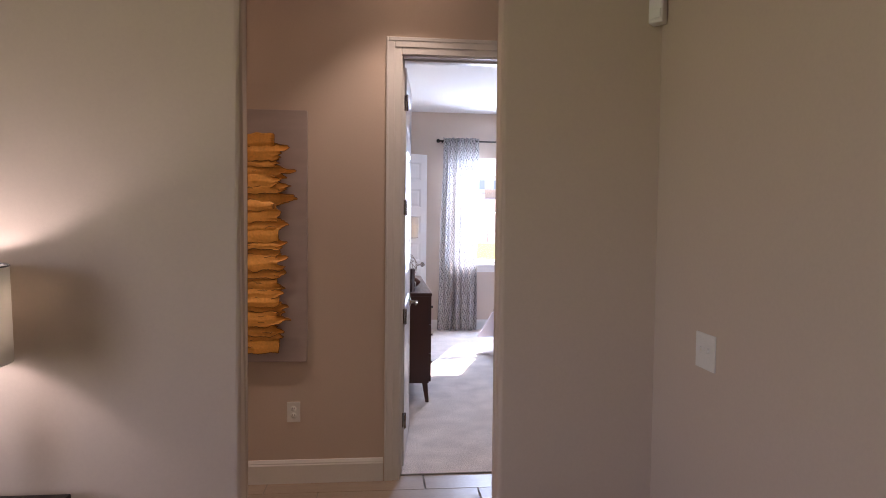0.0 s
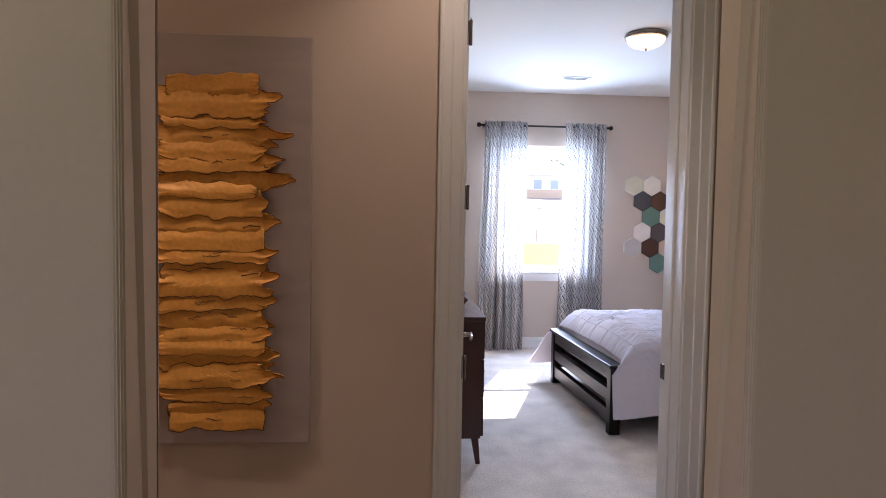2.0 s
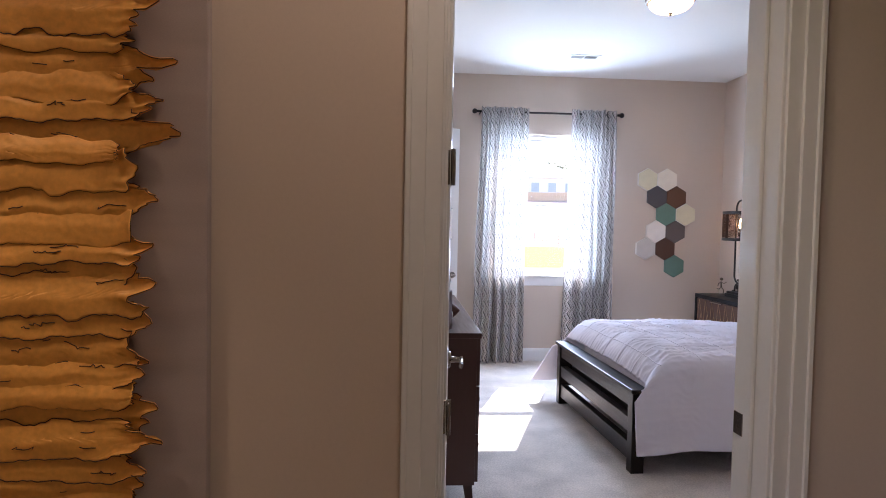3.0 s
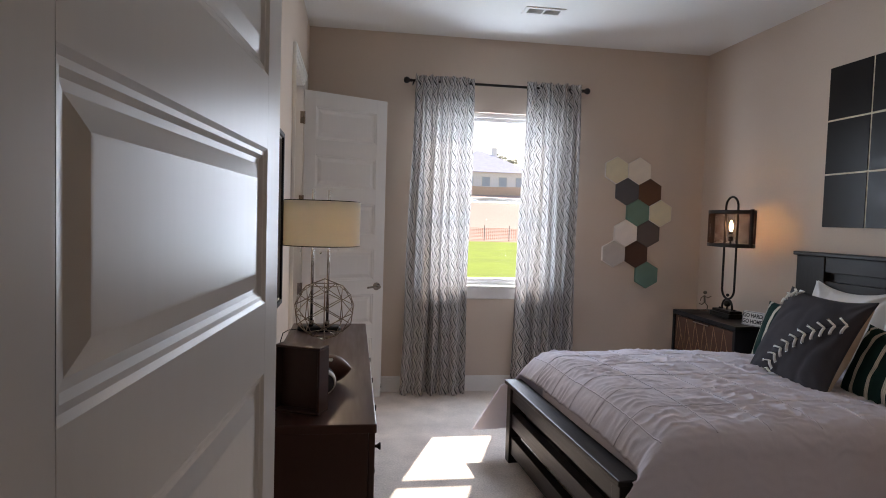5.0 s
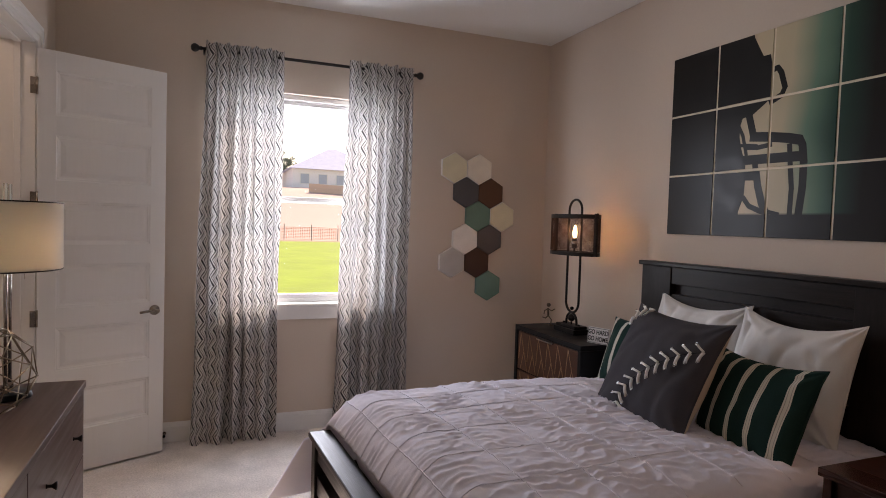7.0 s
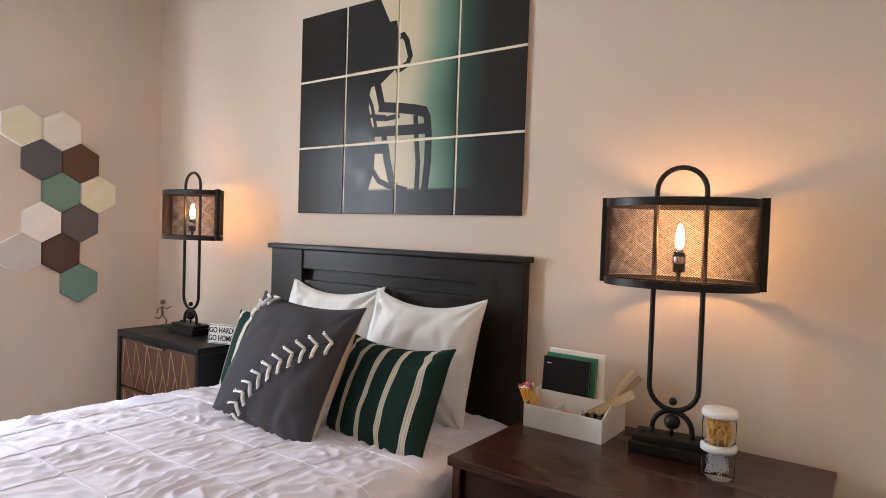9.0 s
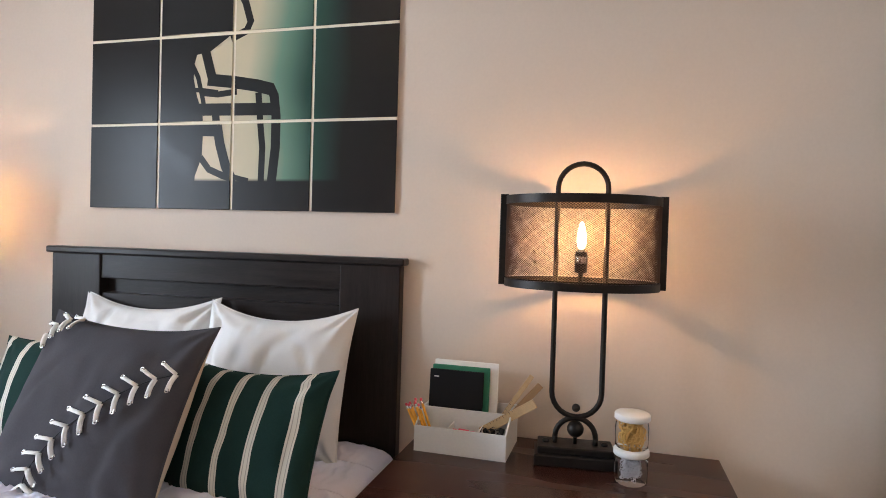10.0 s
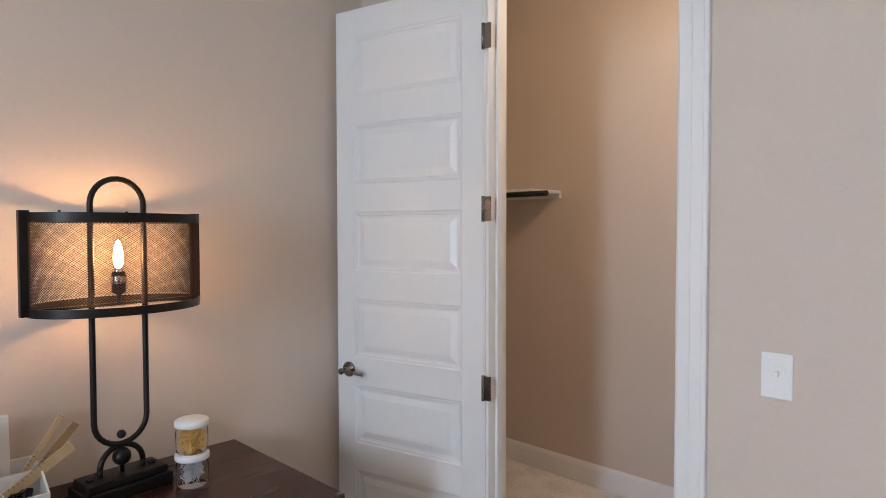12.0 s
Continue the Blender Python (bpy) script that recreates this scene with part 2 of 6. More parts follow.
def base_run(x0, x1, y0, y1, side):
    """A skirting board with a stepped top; side: the way it faces."""
    bm = bmesh.new()
    d = 0.014
    fx, fy = {"+x": (1, 0), "-x": (-1, 0), "+y": (0, 1), "-y": (0, -1)}[side]
    prof = [(0, 0), (d, 0), (d, 0.105), (d * 0.8, 0.112), (d * 0.8, 0.118), (d * 0.45, 0.13), (d * 0.3, 0.135), (0, 0.135)]
    ends = [[bm.verts.new((x + fx * p, y + fy * p, z)) for p, z in prof] for x, y in ((x0, y0), (x1, y1))]
    n = len(prof)
    for k in range(n):
        bm.faces.new((ends[0][k], ends[0][(k + 1) % n], ends[1][(k + 1) % n], ends[1][k]))
    bm.faces.new(ends[0])
    bm.faces.new(ends[1][::-1])
    tagged(solid("baseboard", bm, TRIM), "white painted wooden baseboard", "baseboard", kind="structure")


base_run(-1.6, 0.30, 3.40, 3.40, "-y")
base_run(1.319, 1.88, 3.40, 3.40, "-y")
base_run(LEFT, RIGHT, FAR, FAR, "-y")
base_run(RIGHT, RIGHT, 3.74, FAR, "-x")
base_run(LEFT, LEFT, NEAR, 7.10, "+x")
base_run(LEFT, LEFT, 8.01, FAR, "+x")
base_run(3.15, RIGHT, 3.74, 3.74, "+y")
base_run(1.72, 2.25, 3.74, 3.74, "+y")
base_run(2.0, 4.28, 2.27, 2.27, "+y")
base_run(-2.6, -0.242, 2.15, 2.15, "-y")
base_run(0.762, 1.353, 2.15, 2.15, "-y")
base_run(1.353, 1.353, -3.0, 2.15, "-x")


# ---- openings: jambs, casings, doors, window ----
def opening_trim(name, along, a0, a1, d0, d1, top):
    """Lines an opening with jambs and stops, and frames it with casings on both faces."""
    t = 0.016
    rows = [(a0, a0 + t, d0, d1, 0, top), (a1 - t, a1, d0, d1, 0, top), (a0 + t, a1 - t, d0, d1, top - t, top)]
    s0, s1 = (d0 + d1) / 2 - 0.02, (d0 + d1) / 2 + 0.015
    rows += [(a0 + t, a0 + t + 0.011, s0, s1, 0, top - t), (a1 - t - 0.011, a1 - t, s0, s1, 0, top - t)]
    rows += [(a0 + t + 0.011, a1 - t - 0.011, s0, s1, top - t - 0.011, top - t)]
    w = 0.083
    for face, way in ((d0, -1), (d1, 1)):
        for deep, inset, outer in ((0.010, -0.008, w), (0.017, 0.030, w), (0.022, w - 0.018, w + 0.004)):
            f0, f1 = sorted((face, face + way * deep))
            rows.append((a0 - outer + 0.008, a0 - inset, f0, f1, 0, top + outer))
            rows.append((a1 + inset, a1 + outer - 0.008, f0, f1, 0, top + outer))
            rows.append((a0 - inset, a1 + inset, f0, f1, top + inset, top + outer))
    bm = bmesh.new()
    for p0, p1, q0, q1, z0, z1 in rows:
        if along == "x":
            box(bm, p0, p1, q0, q1, z0, z1, bevel=0.0025, seg=1)
        else:
            box(bm, q0, q1, p0, p1, z0, z1, bevel=0.0025, seg=1)
    return tagged(solid(name, bm, TRIM), "white painted door casing and jamb", "door frame", kind="structure")


opening_trim("trim_entry", "x", 0.385, 1.232, 3.40, NEAR, DOOR_H + 0.015)
opening_trim("trim_closet", "x", 2.335, 3.065, 3.63, 3.74, DOOR_H + 0.015)
opening_trim("trim_bathroom", "y", 7.185, 7.925, LEFT - 0.16, LEFT, DOOR_H + 0.015)


def panel_mesh(w, h):
    """A raised door panel with a moulded edge, both faces, about its middle; thickness along y."""
    bm = bmesh.new()
    for way in (-1, 1):
        rings = []
        for inset, y in ((0.0, 0.0175), (0.006, 0.0135), (0.012, 0.0128), (0.018, 0.0085), (0.026, 0.0075), (0.050, 0.0140), (0.053, 0.0142)):
            a, b = w / 2 - inset, h / 2 - inset
            rings.append([bm.verts.new((x, way * y, z)) for x, z in ((-a, -b), (a, -b), (a, b), (-a, b))])
        for p, q in zip(rings, rings[1:]):
            for k in range(4):
                bm.faces.new((p[k], p[(k + 1) % 4], q[(k + 1) % 4], q[k]))
        bm.faces.new(rings[-1])
    return mesh_of("panel", bm, DOOR)


def lever(bm, way):
    lathe(bm, [(0, 0), (0.032, 0), (0.032, 0.005), (0.028, 0.009), (0.012, 0.011), (0.010, 0.045), (0.013, 0.047), (0.013, 0.056), (0, 0.058)],
          24, pose(0, 0, 0, 90 if way < 0 else -90))
    y = way * 0.050
    tube(bm, [(0.006, y, 0), (-0.02, y, 0.001), (-0.05, y, 0.002), (-0.08, y, -0.001), (-0.105, y - way * 0.004, -0.004)], 0.0085, 10, flat=0.8)


def door(name, m, w, label, flip=False, h=2.435):
    """A six-panel leaf: hinge at the origin, leaf along x, 35 mm thick to +y (to -y when flipped)."""
    lean = m @ pose(0, -0.035 if flip else 0, 0)
    root = thing(name, lean, label, "door")
    stile, rails = 0.092, 6
    top, low, gap = 0.11, 0.25, 0.115
    ph = (h - 0.014 - top - low - gap * (rails - 1)) / rails
    bm = bmesh.new()
    z0 = 0.014
    box(bm, 0, stile, 0, 0.035, z0, h, bevel=0.001, seg=1)
    box(bm, w - stile, w, 0, 0.035, z0, h, bevel=0.001, seg=1)
    z = z0
    spots = []
    for k in range(rails + 1):
        step = low if k == 0 else (top if k == rails else gap)
        box(bm, stile, w - stile, 0, 0.035, z, z + step)
        z += step
        if k < rails:
            spots.append(z + ph / 2)
            z += ph
    part("leaf", bm, DOOR, root)
    pm = panel_mesh(w - 2 * stile, ph)
    for s in spots:
        part("panel", pm, None, root, m=pose(w / 2, 0.0175, s))
    for z in (0.30, 0.94, 1.60, 2.225):
        bm = bmesh.new()
        box(bm, -0.0025, 0.0005, 0.002, 0.034, z - 0.045, z + 0.045, bevel=0.0008, seg=1)
        yb = 0.041 if flip else -0.006
        tube(bm, [(-0.002, yb, z - 0.047), (-0.002, yb, z + 0.047)], 0.0065, 10)
        box(bm, -0.034, -0.003, yb - 0.0015, yb + 0.0015, z - 0.045, z + 0.045)
        part("hinge", bm, NICKEL, root, "satin nickel butt hinge")
    for way in (-1, 1):
        bm = bmesh.new()
        lever(bm, way)
        part("handle", bm, NICKEL, root, "satin nickel lever handle", m=pose(w - 0.062, 0.0175 + way * 0.0175, 0.935), smooth=True)
    bm = bmesh.new()
    box(bm, w - 0.0005, w + 0.001, 0.006, 0.029, 0.905, 0.965)
    part("latch_plate", bm, NICKEL, root, "satin nickel latch plate")
    return root


door("entry_door", pose(0.4264, 3.558, 0, 0, 0, 85.3), 0.775, "white painted six panel door standing open into bedroom")
door("bathroom_door", pose(0.240, 7.905, 0, 0, 0, 25.5), 0.70, "white painted six panel door standing half open")
door("closet_door", pose(3.062, 3.752, 0, 0, 0, 12.8), 0.70, "white painted six panel closet door swung fully open", flip=True)
tagged(solid("strike_plate", boxes((1.2130, 1.2165, 3.512, 3.552, 0.90, 0.96), bevel=0.0006), NICKEL), "satin nickel strike plate on the door jamb", "strike plate")
tagged(solid("strike_plate", boxes((2.351, 2.353, 3.655, 3.69, 0.90, 0.96), bevel=0.0006), NICKEL), "satin nickel strike plate on the closet jamb", "strike plate")


def window():
    x0, x1, z0, z1 = 1.22, 2.42, 0.93, 2.43
    root = tagged(new("window_1"), "white vinyl single hung window with raised sill", "window", kind="structure")
    fw, y0, y1 = 0.035, FAR + 0.055, FAR + 0.125
    part("window_frame", boxes((x0, x0 + fw, y0, y1, z0, z1), (x1 - fw, x1, y0, y1, z0, z1), (x0 + fw, x1 - fw, y0, y1, z1 - fw, z1), (x0 + fw, x1 - fw, y0, y1, z0, z0 + 0.03), bevel=0.004), TRIM, root)
    zm = 1.68
    for name, a, b, ya, yb in (("lower_sash", z0 + 0.03, zm + 0.02, y0 + 0.008, y0 + 0.036), ("upper_sash", zm - 0.02, z1 - fw, y0 + 0.037, y0 + 0.065)):
        s = 0.032
        p, q = x0 + fw, x1 - fw
        sash = part(name, boxes((p, p + s, ya, yb, a, b), (q - s, q, ya, yb, a, b), (p + s, q - s, ya, yb, a, a + s), (p + s, q - s, ya, yb, b - s, b), bevel=0.003), TRIM, root)
        g = part("pane", boxes((p + s, q - s, (ya + yb) / 2 - 0.002, (ya + yb) / 2 + 0.002, a + s, b - s)), PANE, sash, "clear window pane")
        g.visible_shadow = False
    part("window_sill", boxes((x0 - 0.05, x1 + 0.05, FAR - 0.045, y0, z0 - 0.022, z0 + 0.002), bevel=0.006), TRIM, root, "white painted window sill")
    part("apron", boxes((x0 - 0.03, x1 + 0.03, FAR - 0.016, FAR, z0 - 0.115, z0 - 0.022), bevel=0.003), TRIM, root, "white painted apron board")


window()
living_window = tagged(new("window_2"), "white framed living room window", "window", kind="structure")
part("window_frame", boxes((-2.72, -2.66, -1.5, -1.45, 0.8, 2.3), (-2.72, -2.66, 0.25, 0.3, 0.8, 2.3), (-2.72, -2.66, -1.45, 0.25, 2.25, 2.3), (-2.72, -2.66, -1.45, 0.25, 0.8, 0.85), (-2.71, -2.67, -0.62, -0.58, 0.85, 2.25)), TRIM, living_window)

# hall floor: wood-look plank tiles
hall_floor = tagged(solid("floor_hall", boxes((-2.6, 1.99, -3.0, 3.46, -0.012, -0.006)), GROUT), "wood look porcelain plank tile floor", "floor", kind="structure")
plank = mesh_of("tile", box(bmesh.new(), -0.446, 0.446, -0.0985, 0.0985, -0.004, 0.0, bevel=0.0012, seg=1), TILE)
for j in range(13):
    for i in range(4):
        y = 3.36 - 0.2 * j
        x = -1.13 + 0.9 * i - (0.3, 0.0, 0.6)[j % 3] + 0.62
        if x - 0.45 > -2.55 and x + 0.45 < 1.87 and (y > 2.35 or x + 0.45 < 1.35):
            part("tile", plank, None, hall_floor, m=pose(x, y, 0))
tagged(solid("carpet_edge_strip", boxes((0.385, 1.232, 3.452, 3.466, -0.004, 0.006), bevel=0.002), GROUT), "thin grey floor transition strip", "trim", kind="structure")


# ---- wall plates and small fixtures ----
def wall_plate(name, m, label, w=0.075, h=0.118, style="switch", group=""):
    root = thing(name, m, label, "wall plate", group)
    part("plate", box(bmesh.new(), -w / 2, w / 2, -0.006, 0, -h / 2, h / 2, bevel=0.0025), PLASTIC, root)
    if style == "switch":
        n = max(1, round(w / 0.07))
        for k in range(n):
            x = (k - (n - 1) / 2) * 0.046
            bm = box(bmesh.new(), x - 0.005, x + 0.005, -0.014, -0.005, -0.002, 0.013, bevel=0.0015)
            part("toggle", bm, PLASTIC, root)
    else:
        for z in (-0.0195, 0.0195):
            face = part("socket", lathe(bmesh.new(), [(0, 0), (0.0165, 0), (0.0165, 0.0015), (0, 0.0016)], 20, pose(0, -0.0055, z, 90)), PLASTIC, root)
            for x, hh in ((-0.006, 0.0045), (0.006, 0.0038)):
                part("slot", box(bmesh.new(), x - 0.0011, x + 0.0011, -0.0076, -0.0060, z - hh + 0.003, z + hh + 0.003), BLACK, face)
    return root


wall_plate("outlet", pose(-0.213, 3.40, 0.415), "white duplex power outlet low on the hall wall", style="outlet")
wall_plate("light_switch", pose(1.353, 1.765, 1.10, 0, 0, -90), "white double light switch on the living room wall", w=0.118)
wall_plate("light_switch", pose(2.083, 3.74, 1.145, 0, 0, 180), "white single light switch beside the closet")
sensor = thing("corner_sensor", pose(1.325, 2.122, 2.315, 0, 0, -45), "small white corner sensor near the ceiling", "sensor")
part("housing", box(bmesh.new(), -0.028, 0.028, -0.035, 0.02, -0.05, 0.05, bevel=0.008), PLASTIC, sensor)
part("lens", box(bmesh.new(), -0.02, 0.02, -0.039, -0.034, -0.035, 0.0, bevel=0.003), CEIL, sensor, "milky sensor lens")

vent = thing("ceiling_vent", pose(1.97, 7.62, H, 0, 0, 0), "white metal ceiling air vent with dark slots", "air vent")
part("backing", boxes((-0.12, 0.12, -0.045, 0.045, -0.003, -0.001)), BLACK, vent, "dark duct behind slats")
part("frame", boxes((-0.15, 0.15, -0.075, -0.045, -0.008, 0), (-0.15, 0.15, 0.045, 0.075, -0.008, 0), (-0.15, -0.12, -0.045, 0.045, -0.008, 0), (0.12, 0.15, -0.045, 0.045, -0.008, 0), (-0.008, 0.008, -0.045, 0.045, -0.008, 0), bevel=0.002), TRIM, vent)
for k in range(6):
    for x in (-0.064, 0.064):
        part("slat", box(bmesh.new(), -0.055, 0.055, -0.0065, 0.0065, -0.0008, 0.0008, m=pose(x, -0.037 + 0.015 * k, -0.006, 40)), TRIM, vent)

BULBGLOW = glowing("lit_filament_bulb", (1.0, 0.58, 0.27), 78)
DOMEGLOW = glowing("lit_frosted_dome", (1.0, 0.66, 0.36), 1.5)
light = thing("ceiling_light", pose(2.12, 6.10, H), "flush ceiling light with bronze rim and lit frosted dome", "ceiling light")
part("rim", lathe(bmesh.new(), [(0, 0), (0.165, 0), (0.172, -0.012), (0.165, -0.03), (0.150, -0.042), (0.150, -0.03), (0, -0.02)], 40), NICKEL, light, "brushed bronze rim")
part("dome", lathe(bmesh.new(), [(0.149, -0.038), (0.140, -0.062), (0.115, -0.086), (0.075, -0.103), (0.03, -0.110), (0, -0.111)], 40), DOMEGLOW, light, "glowing frosted glass dome")
part("finial", lathe(bmesh.new(), [(0, -0.109), (0.012, -0.111), (0.012, -0.117), (0.006, -0.12), (0.009, -0.128), (0, -0.134)], 16), NICKEL, light)

CANLENS = glowing("lit_can_lens", (1.0, 0.75, 0.5), 6.0)
for can_x, can_y in ((0.42, 2.95), (-1.05, 2.72)):
    can = thing("recessed_light", pose(can_x, can_y, H), "white recessed can light in the hall ceiling", "ceiling light", "hall ceiling lights")
    part("trim_ring", lathe(bmesh.new(), [(0.07, 0), (0.095, 0), (0.095, -0.006), (0.075, -0.008), (0.07, 0)], 32), TRIM, can)
    part("lens", lathe(bmesh.new(), [(0, -0.001), (0.07, -0.001), (0.07, -0.003), (0, -0.003)], 32), CANLENS, can, "glowing warm lens")

# closet shelf and rod
shelf = thing("closet_shelf", pose(3.67, 2.27, 1.765), "white closet shelf with dark hanging rod", "shelf")
part("board", box(bmesh.new(), 0.02, 0.61, 0, 0.30, -0.018, 0, bevel=0.002), TRIM, shelf)
part("cleat", boxes((0.02, 0.61, 0, 0.018, -0.045, -0.018)), TRIM, shelf)
part("rod", tube(bmesh.new(), [(-0.10, 0.325, -0.034), (0.61, 0.325, -0.034)], 0.016, 16), IRON, shelf, "dark bronze hanging rod")
door_stop = thing("door_stop", pose(0.873, FAR - 0.014, 0.065), "small spring door stop with dark rubber tip on the baseboard", "door stop")
part("spring", lathe(bmesh.new(), [(0, 0), (0.012, 0), (0.012, 0.004)] + [(0.0065 + 0.0015 * (k % 2), 0.006 + 0.0025 * k) for k in range(20)] + [(0, 0.056)], 16, pose(0, 0, 0, 90)), NICKEL, door_stop)
part("tip", lathe(bmesh.new(), [(0, 0.056), (0.0095, 0.056), (0.0095, 0.068), (0.006, 0.072), (0, 0.073)], 16, pose(0, 0, 0, 90)), BLACK, door_stop, "dark rubber tip")


# ---- curtains ----
def curtain_material():
    mat = bpy.data.materials.new("printed_curtain_cloth")
    mat.use_nodes = True
    nodes, links = mat.node_tree.nodes, mat.node_tree.links
    out = nodes["Material Output"]
    nodes.remove(nodes["Principled BSDF"])
    uv = nodes.new("ShaderNodeUVMap")
    sep = nodes.new("ShaderNodeSeparateXYZ")
    links.new(uv.outputs[0], sep.inputs[0])

    def math_node(op, a, b=None, c=None):
        n = nodes.new("ShaderNodeMath")
        n.operation = op
        for k, v in enumerate((a, b, c)):
            if v is None:
                continue
            if isinstance(v, (int, float)):
                n.inputs[k].default_value = v
            else:
                links.new(v, n.inputs[k])
        return n.outputs[0]

    u, v = sep.outputs[0], sep.outputs[1]
    drift = nodes.new("ShaderNodeTexNoise")
    drift.inputs["Scale"].default_value = 9
    links.new(uv.outputs[0], drift.inputs["Vector"])
    high = math_node("ADD", v, math_node("MULTIPLY", drift.outputs[0], 0.004))
    zig = math_node("PINGPONG", math_node("DIVIDE", high, 0.059), 1.0)
    rising = math_node("LESS_THAN", math_node("FRACT", math_node("DIVIDE", high, 0.118)), 0.5)
    lane = math_node("DIVIDE", u, 0.064)
    swing = math_node("MULTIPLY", math_node("SUBTRACT", zig, 0.5), 0.74)
    p = math_node("ADD", lane, swing)
    f = math_node("FRACT", p)
    # a dark stroke, broad on the rising legs, and a grey one beside it, broad on the falling legs
    dark = math_node("LESS_THAN", math_node("ABSOLUTE", math_node("SUBTRACT", f, 0.30)), math_node("MULTIPLY_ADD", rising, 0.06, 0.075))
    grey = math_node("LESS_THAN", math_node("ABSOLUTE", math_node("SUBTRACT", f, 0.66)), math_node("MULTIPLY_ADD", rising, -0.04, 0.11))
    thin = math_node("LESS_THAN", math_node("ABSOLUTE", math_node("SUBTRACT", f, 0.92)), 0.04)
    weave = nodes.new("ShaderNodeTexNoise")
    weave.inputs["Scale"].default_value = 900
    links.new(uv.outputs[0], weave.inputs["Vector"])

    def mixc(fac, a, b):
        n = nodes.new("ShaderNodeMix")
        n.data_type = "RGBA"
        links.new(fac, n.inputs["Factor"])
        for sock, val in ((n.inputs["A"], a), (n.inputs["B"], b)):
            if isinstance(val, tuple):
                sock.default_value = (*val, 1)
            else:
                links.new(val, sock)
        return n.outputs["Result"]

    col = mixc(thin, (0.64, 0.61, 0.59), (0.25, 0.23, 0.22))
    col = mixc(grey, col, (0.17, 0.155, 0.15))
    col = mixc(dark, col, (0.048, 0.046, 0.048))
    diff, trans, mix = nodes.new("ShaderNodeBsdfDiffuse"), nodes.new("ShaderNodeBsdfTranslucent"), nodes.new("ShaderNodeMixShader")
    bump = nodes.new("ShaderNodeBump")
    bump.inputs["Strength"].default_value, bump.inputs["Distance"].default_value = 0.2, 0.001
    links.new(weave.outputs[0], bump.inputs["Height"])
    links.new(bump.outputs[0], diff.inputs["Normal"])
    links.new(col, diff.inputs[0])
    links.new(col, trans.inputs[0])
    mix.inputs[0].default_value = 0.19
    links.new(diff.outputs[0], mix.inputs[1])
    links.new(trans.outputs[0], mix.inputs[2])
    links.new(mix.outputs[0], out.inputs[0])
    return mat


CURTAIN = curtain_material()


def curtain_panel(x0, x1, b0, b1, seed, folds):
    """A hanging cloth with folds; x0..x1 at the rod, b0..b1 at the hem."""
    rnd = random.Random(seed)
    nu, nv = 150, 46
    bm = bmesh.new()
    uvl = bm.loops.layers.uv.new("UVMap")
    phases = [rnd.uniform(0, 6.28) for _ in range(4)]
    top, hem = 2.685, 0.012
    grid, along = [], [0.0]
    for i in range(nu + 1):
        u = i / nu
        wob = u + 0.035 * math.sin(6.28 * u * 1.3 + phases[0])
        col = []
        for j in range(nv + 1):
            v = j / nv
            z = hem + (top - hem) * v
            spread = (1 - v) ** 1.2
            xa, xb = x0 + (b0 - x0) * spread, x1 + (b1 - x1) * spread
            amp = 0.020 + 0.034 * min(1, (1 - v) * 1.4)
            amp *= 0.75 + 0.35 * math.sin(6.28 * u * 1.7 + phases[1])
            y = amp * math.sin(6.28 * folds * wob + phases[2] + 0.5 * math.sin(3 * v + phases[3]))
            y += 0.011 * math.sin(6.28 * folds * 2.2 * u + phases[1]) * (1 if v < 0.9 else 1.6)
            crimp = 0.006 * math.sin(6.28 * 3 * folds * u) * max(0, (v - 0.93) / 0.07)
            zz = z + (0.006 * math.sin(6.28 * folds * 1.5 * u + 1) if j in (0, nv) else 0)
            col.append(bm.verts.new((xa + (xb - xa) * u + 0.006 * math.sin(9 * v + i * 0.3), 8.283 - 0.03 * spread + y + crimp, zz)))
        grid.append(col)
        if i:
            along.append(along[-1] + 0.0055 + 0.6 * abs(grid[i][20].co.y - grid[i - 1][20].co.y))
    for i in range(nu):
        for j in range(nv):
            f = bm.faces.new((grid[i][j], grid[i + 1][j], grid[i + 1][j + 1], grid[i][j + 1]))
            f.smooth = True
            for loop, (a, b) in zip(f.loops, ((i, j), (i + 1, j), (i + 1, j + 1), (i, j + 1))):
                loop[uvl].uv = (along[a], b / nv * (top - hem))
    root = solid("curtain", bm, CURTAIN)
    tagged(root, "white curtain printed with grey zigzag lines, hanging open", "curtain", "curtains at the window")
    return root


curtain_panel(1.098, 1.602, 1.03, 1.585, 3, 5.2)
curtain_panel(2.055, 2.540, 1.985, 2.525, 8, 4.8)
rod = thing("curtain_rod", pose(0, 8.318, 2.645), "dark bronze curtain rod with ball finials", "curtain rod")
part("pole", tube(bmesh.new(), [(1.075, 0, 0), (2.56, 0, 0)], 0.0105, 12), IRON, rod)
for x, way in ((1.075, -1), (2.56, 1)):
    part("finial", lathe(bmesh.new(), [(0, 0), (0.014, 0), (0.014, 0.01), (0.010, 0.014), (0.020, 0.024), (0.027, 0.038), (0.027, 0.05), (0.019, 0.064), (0, 0.07)], 20, pose(x, 0, 0, 0, 90 * way, 0)), IRON, rod)
    part("bracket", tube(bmesh.new(), [(x - way * 0.015, 0, -0.012), (x - way * 0.015, 0.03, -0.018), (x - way * 0.015, 0.082, -0.018)], 0.007, 8), IRON, rod)


